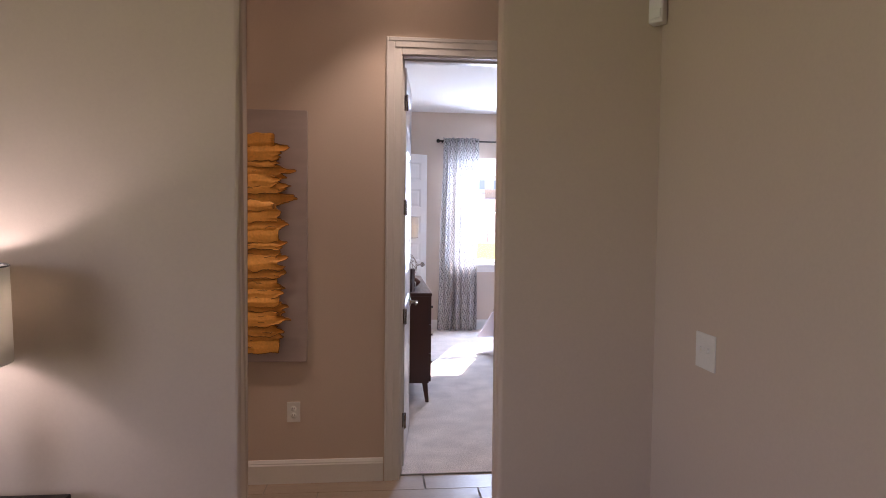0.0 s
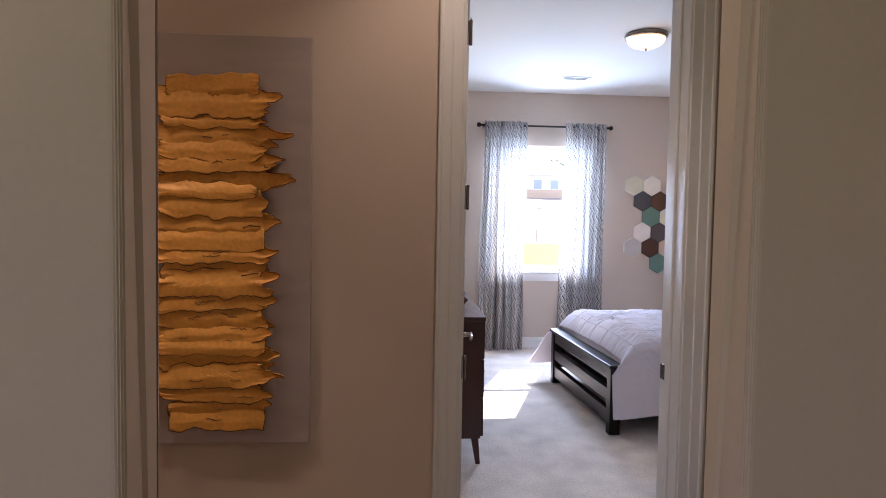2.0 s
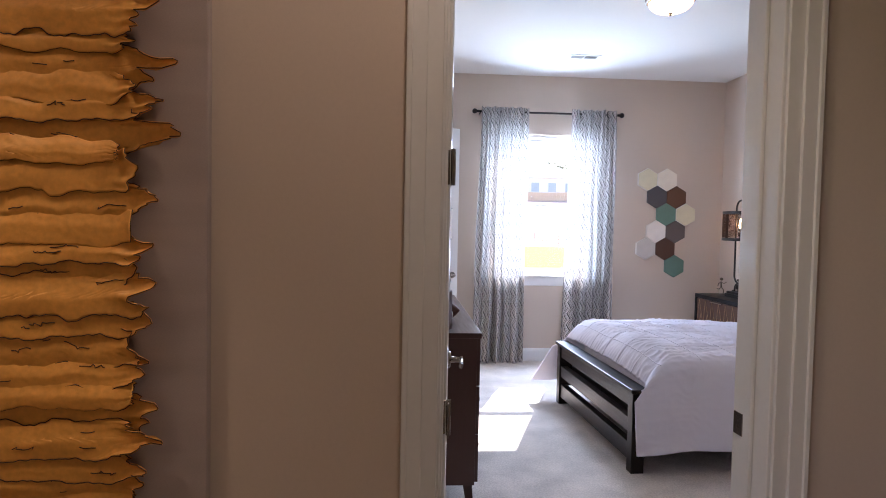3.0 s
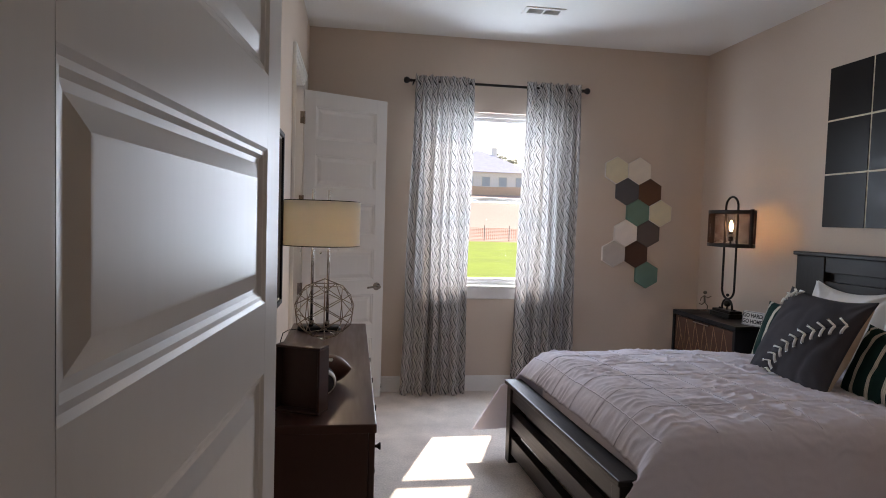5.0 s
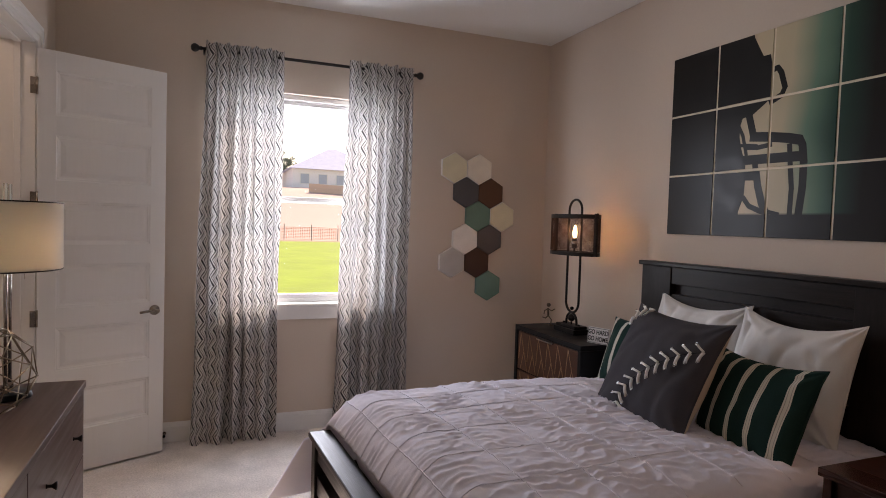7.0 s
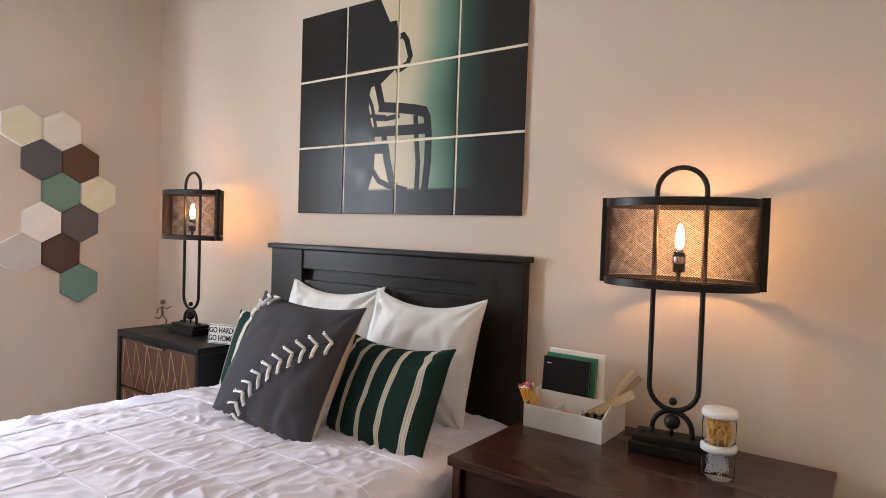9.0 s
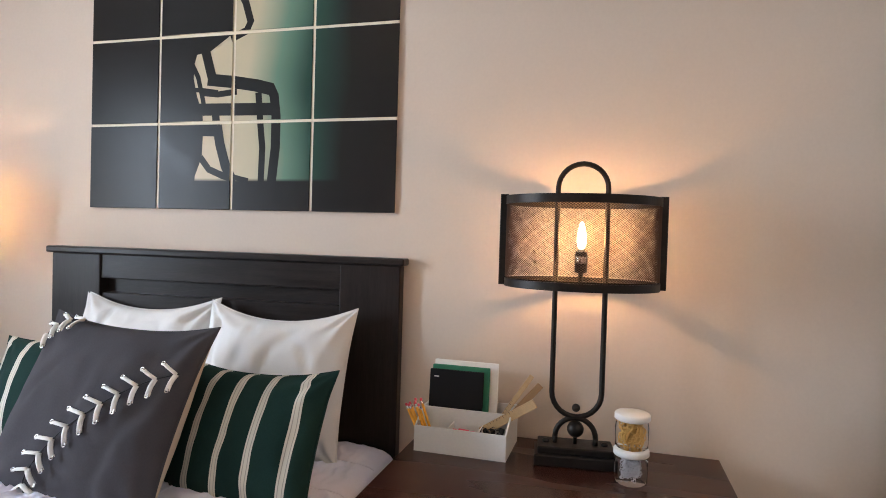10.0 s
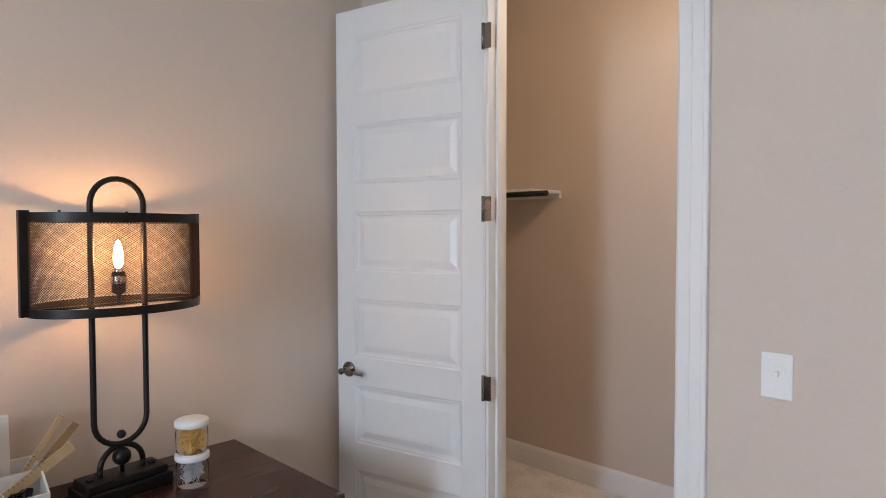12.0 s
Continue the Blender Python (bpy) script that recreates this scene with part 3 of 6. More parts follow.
# ---- bed ----
bed = thing("bed", pose(3.755, 6.248, 0, 0, 0, 2.8), "black stained wooden bed with slatted footboard", "bed")
HB = 0.772
head = part("headboard", boxes((-0.016, -0.006, -HB + 0.245, HB - 0.245, 0.5, 1.225)), ESPRESSO, bed)
for y in (-HB + 0.01, HB - 0.245):
    part("post", boxes((-0.062, 0, y, y + 0.235, 0, 1.325), bevel=0.004), ESPRESSO_Z, head)
for z0, z1, d in ((1.225, 1.325, 0.05), (1.085, 1.165, 0.045), (0.80, 1.075, 0.040), (0.50, 0.79, 0.040)):
    part("rail", boxes((-d - 0.004, -0.008, -HB + 0.245, HB - 0.245, z0, z1), bevel=0.003), ESPRESSO, head)
part("cap", boxes((-0.080, 0.004, -HB - 0.008, HB + 0.008, 1.325, 1.352), bevel=0.006), ESPRESSO, head)
foot = part("footboard", boxes((-2.112, -2.062, -0.665, 0.665, 0.385, 0.480), bevel=0.003), ESPRESSO, bed)
for y in (-0.735, 0.665):
    part("post", boxes((-2.125, -2.045, y, y + 0.07, 0, 0.480), bevel=0.004), ESPRESSO_Z, foot)
for z0, z1 in ((0.225, 0.315), (0.060, 0.165)):
    part("rail", boxes((-2.112, -2.062, -0.665, 0.665, z0, z1), bevel=0.003), ESPRESSO, foot)
part("cap", boxes((-2.140, -2.030, -0.75, 0.75, 0.480, 0.506), bevel=0.006), ESPRESSO, foot)
for y in (-0.725, 0.725):
    part("side_rail", boxes((-2.045, -0.062, y - 0.014, y + 0.014, 0.14, 0.34), bevel=0.003), ESPRESSO, bed)

mattress = thing("mattress", pose(3.755, 6.248, 0, 0, 0, 2.8), "white mattress and fitted sheet on the bed", "mattress")
part("body", boxes((-1.93, -0.07, -0.68, 0.68, 0.33, 0.595), bevel=0.05), WHITE_CLOTH, mattress)
part("box_spring", boxes((-2.015, -0.07, -0.70, 0.70, 0.16, 0.33), bevel=0.02), BLACK, mattress, "dark box spring")


def duvet():
    nu, nv = 320, 350
    flat, rad, drop = 0.685, 0.085, 0.40
    reach = flat + rad * math.pi / 2 + drop
    bm = bmesh.new()
    grid = []
    for i in range(nu + 1):
        s = i / nu
        col = []
        for j in range(nv + 1):
            a = -reach + 2 * reach * j / nv
            side, m = (1 if a > 0 else -1), abs(a)
            if m < flat:
                y, z, nrm = m, 0.0, (0, 1)
            elif m < flat + rad * math.pi / 2:
                t = (m - flat) / rad
                y, z, nrm = flat + rad * math.sin(t), -rad * (1 - math.cos(t)), (math.sin(t), math.cos(t))
            else:
                d = m - flat - rad * math.pi / 2
                y, z, nrm = flat + rad + (0.32 if side > 0 else 0.12) * d + 0.018 * math.sin(s * 23 + side) * d / drop, -rad - d, (1, 0)
            k = min(1, max(0, (m - flat) / 0.25))
            fall = max(0, m - flat - rad * math.pi / 2) / drop
            length = 1.962 + (0.05 * k + 0.22 * fall if side > 0 else 0.10 * k)
            x = -0.075 - length * s
            if s > 0.90:
                q = (s - 0.90) / 0.10
                z -= (1 - k) * 0.170 * q ** 2.4
                x -= (1 - k) * 0.012 * q * (1 - q)
            puff = 0.030 * math.sin(math.pi * min(1, max(0, (flat + 0.1 - m) / 0.5)) / 2) if m < flat + 0.1 else 0
            # pin-tucked squares with gathers between the seams
            px, py = x / 0.245, a / 0.245
            sx, sy = abs(px - round(px)), abs(py - round(py))
            cell = min(1, 4.0 * min(sx, sy))
            low = max(0.12, 1 - 1.3 * k)
            ph = a * 19 + 1.5 * noise.noise((x * 5, a * 5, 3.0)) + 0.8 * noise.noise((x * 13, a * 11, 4.0)) + noise.noise((math.floor(px) * 1.7, 0.3, 2.0)) * 2
            crest = (1 - abs(math.sin(math.pi * ph))) ** 1.2 - 0.36
            strength = max(0.12, 0.55 + 1.1 * noise.noise((x * 4.2, a * 4.6, 12.0)))
            slant = 0.5 - 1.4 * abs(noise.noise((x * 13 + a * 6, a * 17 - x * 5, 1.0)))
            bulge = 0.004 * cell ** 0.6 * low + (0.0140 * crest * strength + 0.0085 * slant) * (0.40 + 0.60 * cell) * low
            bulge += 0.0012 * noise.noise((x * 60, a * 66, 2.0)) * low + 0.012 * noise.noise((x * 2.1, a * 2.3, 9.0))
            bulge += (0.003 * math.exp(-(sx / 0.03) ** 2) + 0.003 * math.exp(-(sy / 0.03) ** 2)) * low
            loft = min(1, max(0, (s - 0.15) / 0.4))
            z += 0.045 * loft * loft * (3 - 2 * loft) * max(0, 1 - max(0, m - flat) / 0.45)
            hemw = 0.02 * noise.noise((x * 3.0, side * 3.0, 5.0)) * k
            col.append(bm.verts.new((x, side * (y + nrm[0] * bulge), 0.628 + puff + z + nrm[1] * bulge + hemw)))
        grid.append(col)
    for i in range(nu):
        for j in range(nv):
            f = bm.faces.new((grid[i][j], grid[i + 1][j], grid[i + 1][j + 1], grid[i][j + 1]))
            f.smooth = True
    lines = []
    for n in range(1, 9):
        goal, line = -0.245 * n, []
        for j in range(70, nv - 69, 2):
            for i in range(nu):
                p, q = grid[i][j].co, grid[i + 1][j].co
                if q.x <= goal < p.x:
                    line.append(p.lerp(q, (p.x - goal) / (p.x - q.x)))
                    break
        lines.append(line)
    for n in range(-2, 3):
        j = round((0.245 * n + reach) / (2 * reach) * nv)
        if 0 < j < nv:
            lines.append([grid[i][j].co.copy() for i in range(0, nu + 1, 2)])
    ob = solid("duvet", bm, WHITE_CLOTH)
    ob.matrix_world = pose(3.755, 6.235, 0.012, 0, 0, 2.8)
    for line in lines:
        if len(line) > 8:
            part("pin_tuck", tube(bmesh.new(), line, 0.0030, 6), WHITE_CLOTH, ob)
    sol = ob.modifiers.new("thickness", "SOLIDIFY")
    sol.thickness, sol.offset = 0.012, -1
    return tagged(ob, "white gathered cotton duvet with pin tucks covering bed", "duvet")


duvet()


# ---- cushions ----
def cushion_shape(w, h, t, pinch=0.06):
    """Half thickness and outline of a stuffed cushion at (a, b), both from -1 to 1."""
    def place(a, b):
        inset = pinch * (1 - abs(b) ** 2.5) * abs(a) ** 3
        inset2 = pinch * (1 - abs(a) ** 2.5) * abs(b) ** 3
        x, z = a * (w / 2) * (1 - inset), b * (h / 2) * (1 - inset2)
        half = t / 2 * max(0.0, (1 - abs(a) ** 2.4)) ** 0.55 * max(0.0, (1 - abs(b) ** 2.4)) ** 0.55
        return x, half, z
    return place


def cushion(name, m, w, h, t, mat, label, seed=0, back=None, wrinkle=0.006, group="", pinch=0.06, sink=0.012, plump=1.0):
    root = thing(name, m, label, "pillow", group)
    place = cushion_shape(w, h, t, pinch)
    n = 56
    for side, nm, use in ((-1, "front_cover", mat), (1, "back_cover", back or mat)):
        bm = bmesh.new()
        grid = []
        for i in range(n + 1):
            row = []
            for j in range(n + 1):
                a, b = math.sin(math.pi / 2 * (2 * i / n - 1)), math.sin(math.pi / 2 * (2 * j / n - 1))
                x, half, z = place(a, b)
                edge = min(1, 4 * (1 - max(abs(a), abs(b))))
                wr = wrinkle * edge * (noise.noise((x * 7 + seed, z * 7, side)) + 0.5 * noise.noise((x * 19 + seed, z * 13, side)))
                # creases that run in from the corners and down the middle
                pull = (abs(a) * abs(b)) ** 1.5
                turn = math.atan2(1 - abs(b) + 0.05, 1 - abs(a) + 0.05)
                wr += wrinkle * edge * pull * 1.3 * math.sin(13 * turn + 2 * noise.noise((x * 6, z * 6, seed)))
                wr -= 1.1 * wrinkle * edge * max(0, 0.75 - 5 * abs(noise.noise((x * 5 + seed * 3, z * 2.2, side + seed)))) 
                sag = -sink * (1 - a * a) * max(0, b)
                row.append(bm.verts.new((x, side * (half * (1 if side < 0 else plump) + wr), z + h / 2 + sag)))
            grid.append(row)
        for i in range(n):
            for j in range(n):
                f = bm.faces.new((grid[i][j], grid[i + 1][j], grid[i + 1][j + 1], grid[i][j + 1]))
                f.smooth = True
        part(nm, bm, use, root)
    bm = bmesh.new()
    loop = []
    for k in range(64):
        q = k / 64 * 4
        s, e = int(q), 2 * (q - int(q)) - 1
        a, b = ((e, -1), (1, e), (-e, 1), (-1, -e))[s]
        x, _, z = place(a, b)
        loop.append((x, 0, z + h / 2 - sink * (1 - a * a) * max(0, b)))
    tube(bm, loop, 0.004, 6, closed=True)
    part("seam", bm, mat, root)
    return root, place


def striped_cloth():
    mat = material("green_striped_cloth", (0.012, 0.036, 0.031), 0.85, vary=0.12, scale=8, fine=200, bump=0.2, bump_scale=600, spec=0.1)
    nodes, links = mat.node_tree.nodes, mat.node_tree.links
    tex, sep = nodes.new("ShaderNodeTexCoord"), nodes.new("ShaderNodeSeparateXYZ")
    links.new(tex.outputs["Object"], sep.inputs[0])

    def mn(op, a, b):
        n = nodes.new("ShaderNodeMath")
        n.operation = op
        for k, v in enumerate((a, b)):
            if isinstance(v, (int, float)):
                n.inputs[k].default_value = v
            else:
                links.new(v, n.inputs[k])
        return n.outputs[0]
    f = mn("FRACT", mn("DIVIDE", mn("ADD", sep.outputs[0], 5.0), 0.105), 0)
    d = mn("ABSOLUTE", mn("SUBTRACT", f, 0.5), 0)
    stripe = mn("LESS_THAN", d, 0.115)
    line = mn("LESS_THAN", mn("ABSOLUTE", mn("SUBTRACT", d, 0.055), 0), 0.010)
    fac = mn("SUBTRACT", stripe, mn("MULTIPLY", line, 0.45))
    mix = nodes.new("ShaderNodeMix")
    mix.data_type = "RGBA"
    bsdf = nodes["Principled BSDF"]
    links.new(fac, mix.inputs["Factor"])
    links.new(bsdf.inputs["Base Color"].links[0].from_socket, mix.inputs["A"])
    mix.inputs["B"].default_value = (0.62, 0.58, 0.50, 1)
    links.new(mix.outputs["Result"], bsdf.inputs["Base Color"])
    return mat


GREENSTRIPE = striped_cloth()
CHARCOAL = material("charcoal_cloth", (0.062, 0.058, 0.064), 0.9, vary=0.12, scale=10, fine=260, bump=0.3, bump_scale=700, spec=0.1, depth=0.0008)
NATURAL = material("natural_linen", (0.60, 0.50, 0.38), 0.9, vary=0.08, scale=10, fine=260, bump=0.3, bump_scale=700, spec=0.1, depth=0.0008)
LACE = material("white_lace_cord", (0.78, 0.76, 0.72), 0.8, vary=0.06, bump=0.3, bump_scale=900)
SHAM = material("white_sham_cotton", (0.78, 0.76, 0.74), 0.9, vary=0.03, scale=6, fine=200, bump=0.2, bump_scale=600, spec=0.1, depth=0.0008)

cushion("pillow", pose(3.50, 5.915, 0.640, -17, 0, -89), 0.60, 0.55, 0.20, SHAM, "plump white cotton pillow leaning on the headboard", 1, wrinkle=0.020, pinch=0.055, sink=0.05, group="white pillows on the bed")
cushion("pillow", pose(3.52, 6.510, 0.645, -17, 0, -88), 0.62, 0.55, 0.20, SHAM, "plump white cotton pillow leaning on the headboard", 5, wrinkle=0.020, pinch=0.055, sink=0.05, group="white pillows on the bed")
cushion("striped_pillow", pose(3.14, 5.795, 0.605, -25, -2, -95), 0.545, 0.45, 0.19, GREENSTRIPE, "dark green pillow with cream stripes on the bed", 2, wrinkle=0.009, pinch=0.09, group="striped pillows on the bed")
cushion("striped_pillow", pose(3.31, 6.685, 0.625, -22, -2, -84), 0.50, 0.42, 0.16, GREENSTRIPE, "dark green striped pillow behind the grey cushion", 3, group="striped pillows on the bed")
ball_cushion, ball_place = cushion("baseball_pillow", pose(2.945, 6.195, 0.635, -27, 1, -93), 0.635, 0.58, 0.19, CHARCOAL, "charcoal square pillow with white laced baseball stitching", 4, back=NATURAL, wrinkle=0.009, pinch=0.09, plump=1.35)


def stitches(root, path, w, h, count):
    """Laced chevrons along a curve of (u, v) over the cushion's front, each with two eyelets."""
    def at(u, v, lift=0.004):
        u, v = min(0.985, max(0.015, u)), min(0.985, max(0.015, v))
        x, half, z = ball_place(2 * u - 1, 2 * v - 1)
        return Vector((x, -half - lift - 0.006, z + h / 2))

    def curve(t):
        q = t * (len(path) - 1)
        k = min(len(path) - 2, int(q))
        f = q - k
        p = [Vector(path[min(len(path) - 1, max(0, k + d))]) for d in (-1, 0, 1, 2)]
        return 0.5 * ((2 * p[1]) + (p[2] - p[0]) * f + (2 * p[0] - 5 * p[1] + 4 * p[2] - p[3]) * f * f + (3 * p[1] - p[0] - 3 * p[2] + p[3]) * f ** 3)
    walked = [0.0]
    for i in range(200):
        walked.append(walked[-1] + (curve((i + 1) / 200) - curve(i / 200)).length)
    for k in range(count):
        goal = walked[-1] * (k + 0.5) / count
        t = min(range(201), key=lambda i: abs(walked[i] - goal)) / 200
        c, d = curve(t), (curve(min(1, t + 0.02)) - curve(max(0, t - 0.02))).normalized()
        nrm = Vector((-d.y, d.x))
        bm = bmesh.new()
        for way in (-1, 1):
            a, b = c + d * 0.030, c - d * 0.018 + nrm * way * 0.070
            pts = [at(*(a + (b - a) * q), 0.003 + 0.004 * math.sin(math.pi * q)) for q in (0, 0.25, 0.5, 0.75, 1)]
            tube(bm, pts, 0.0070, 8, flat=0.45)
        lace = part("lace", bm, LACE, root, "white cord lace" if k == 0 else "")
        for way in (-1, 1):
            e = at(*(c - d * 0.018 + nrm * way * 0.070), 0.005)
            part("eyelet", tube(bmesh.new(), [e + Vector((0.006 * math.cos(q), 0, 0.006 * math.sin(q))) for q in [6.283 * i / 10 for i in range(10)]], 0.002, 6, closed=True), CHROME, lace)
    bm = bmesh.new()
    tube(bm, [at(*curve(i / 40), 0.001) for i in range(41)], 0.0018, 6)
    part("stitch_line", bm, BLACK, root)


stitches(ball_cushion, [(0.37, 0.02), (0.38, 0.14), (0.50, 0.35), (0.67, 0.53), (0.82, 0.65), (0.96, 0.73)], 0.635, 0.58, 11)
stitches(ball_cushion, [(0.03, 0.78), (0.08, 0.87), (0.15, 0.94), (0.26, 0.98)], 0.635, 0.58, 4)


# ---- dresser and what stands on it ----
dresser = thing("dresser", pose(0.320, 4.886, 0), "dark brown wooden dresser on tapered legs with six drawers", "dresser")
DW, DD, DT = 1.60, 0.377, 0.925
part("top", box(bmesh.new(), 0, DD, 0, DW, DT - 0.026, DT, bevel=0.003), DRESSER, dresser)
for nm, row in (("side_panel", (0.0, DD - 0.022, 0.004, 0.024, 0.17, DT - 0.026)), ("side_panel", (0.0, DD - 0.022, DW - 0.024, DW - 0.004, 0.17, DT - 0.026)), ("back_panel", (0, 0.015, 0.024, DW - 0.024, 0.17, DT - 0.026)),
                ("bottom_panel", (0.015, DD - 0.022, 0.024, DW - 0.024, 0.17, 0.195)), ("divider", (0.015, DD - 0.03, DW / 2 - 0.01, DW / 2 + 0.01, 0.195, DT - 0.026))):
    part(nm, box(bmesh.new(), *row, bevel=0.002), DRESSER, dresser)
for c in range(2):
    for r in range(3):
        y0, y1 = 0.027 + c * (DW - 0.05) / 2, 0.027 + (c + 1) * (DW - 0.05) / 2 - 0.005
        hh = (DT - 0.026 - 0.175) / 3
        z0 = 0.177 + r * hh
        front = part("drawer", box(bmesh.new(), DD - 0.021, DD - 0.003, y0, y1, z0, z0 + hh - 0.005, bevel=0.002), DRESSER, dresser)
        for q in (0.25, 0.75):
            y = y0 + (y1 - y0) * q
            part("knob", lathe(bmesh.new(), [(0, 0), (0.007, 0), (0.0045, 0.004), (0.0045, 0.012), (0.006, 0.015), (0.0115, 0.023), (0.0115, 0.026), (0, 0.027)], 16, pose(DD - 0.003, y, z0 + hh / 2, 0, 90)), IRON, front, "small dark metal knob")
for x, y, lx, ly in ((0.05, 0.09, -0.02, -0.05), (0.325, 0.09, 0.02, -0.05), (0.05, DW - 0.09, -0.02, 0.05), (0.325, DW - 0.09, 0.02, 0.05)):
    bm = bmesh.new()
    rings = []
    for z, s, q in ((0.17, 0.024, 0), (0.0, 0.014, 1)):
        rings.append([bm.verts.new((x + lx * q + s * a, y + ly * q + s * b, z)) for a, b in ((-1, -1), (1, -1), (1, 1), (-1, 1))])
    for k in range(4):
        bm.faces.new((rings[0][k], rings[0][(k + 1) % 4], rings[1][(k + 1) % 4], rings[1][k]))
    bm.faces.new(rings[0])
    bm.faces.new(rings[1])
    bmesh.ops.bevel(bm, geom=list(bm.edges), offset=0.003, segments=1, affect="EDGES")
    part("leg", bm, DRESSER, dresser)

mirror = thing("wall_mirror", pose(LEFT, 5.125, 1.07), "large rectangular wall mirror in deep dark frame", "mirror")
MW, MH, MD = 1.10, 0.812, 0.058
part("frame", boxes((0, MD, 0, 0.022, 0, MH), (0, MD, MW - 0.022, MW, 0, MH), (0, MD, 0.022, MW - 0.022, 0, 0.022), (0, MD, 0.022, MW - 0.022, MH - 0.022, MH), bevel=0.002), BLACK, mirror, "black wooden frame")
part("inner_slip", boxes((0.038, 0.047, 0.022, 0.029, 0.022, MH - 0.022), (0.038, 0.047, MW - 0.029, MW - 0.022, 0.022, MH - 0.022), (0.038, 0.047, 0.029, MW - 0.029, 0.022, 0.029), (0.038, 0.047, 0.029, MW - 0.029, MH - 0.029, MH - 0.022)),
     plain("dull_silver", (0.30, 0.285, 0.27), 0.4, 0.7), mirror, "narrow silver inner edge")
part("glass", boxes((0.036, 0.042, 0.022, MW - 0.022, 0.022, MH - 0.022)), MIRROR, mirror, "silvered mirror glass")

# small ceiling fixtures added out of view above the side rooms' fill lamps
for nm, m, lab in (("closet_fill_fixture", pose(2.30, 3.20, H), "small round ceiling fixture added over the closet fill lamp"), ("bathroom_fill_fixture", pose(-0.7, 7.4, H), "small round ceiling fixture added over the bathroom fill lamp")):
    r = thing(nm, m, lab, "ceiling light")
    part("rim", lathe(bmesh.new(), [(0, 0), (0.13, 0), (0.13, -0.02), (0.11, -0.025), (0, -0.02)], 28), NICKEL, r)

# ---- mesh-shade lamps ----
def stadium(half, z0, z1, n=14):
    pts = [(half * math.cos(a), 0, z1 - half + half * math.sin(a)) for a in [math.pi * k / n for k in range(n + 1)]]
    pts += [(-half * math.cos(a), 0, z0 + half - half * math.sin(a)) for a in [math.pi * k / n for k in range(n + 1)]]
    return pts


def wire_shade(rx, ry, z0, z1, count=150, rows=68):
    """Expanded metal: two families of slanting strands round an oval."""
    verts, faces = [], []
    t = 0.00072
    for way in (-1, 1):
        for k in range(count):
            for r in range(rows + 1):
                f = r / rows
                a = 2 * math.pi * (k + way * f * rows / 2.0) / count
                c, s_ = math.cos(a), math.sin(a)
                z = z0 + (z1 - z0) * f
                base = len(verts)
                d = t * 1.2
                ta = Vector((-rx * s_, ry * c, 0)).normalized()
                for o, q in ((0.0, 1), (0.0, -1)):
                    verts.append((rx * c + ta.x * q * d, ry * s_ + ta.y * q * d, z))
                verts.append(((rx + 2 * t) * c, (ry + 2 * t) * s_, z))
                if r:
                    for i in range(3):
                        faces.append((base - 3 + i, base - 3 + (i + 1) % 3, base + (i + 1) % 3, base + i))
    me = bpy.data.meshes.new("wire_mesh")
    me.from_pydata(verts, [], faces)
    me.materials.append(WIRE)
    return me


def oval_band(rx, ry, z0, z1, t=0.004, n=128):
    bm = bmesh.new()
    rings = [[bm.verts.new(((rx + o) * math.cos(2 * math.pi * k / n), (ry + o) * math.sin(2 * math.pi * k / n), z)) for k in range(n)]
             for o, z in ((0, z0), (t, z0), (t, z1), (0, z1))]
    for i in range(4):
        for k in range(n):
            bm.faces.new((rings[i][k], rings[i][(k + 1) % n], rings[(i + 1) % 4][(k + 1) % n], rings[(i + 1) % 4][k]))
    return bm


WIRE = material("brown_wire", (0.085, 0.042, 0.026), 0.5, 0.35, vary=0.15, bump=0)


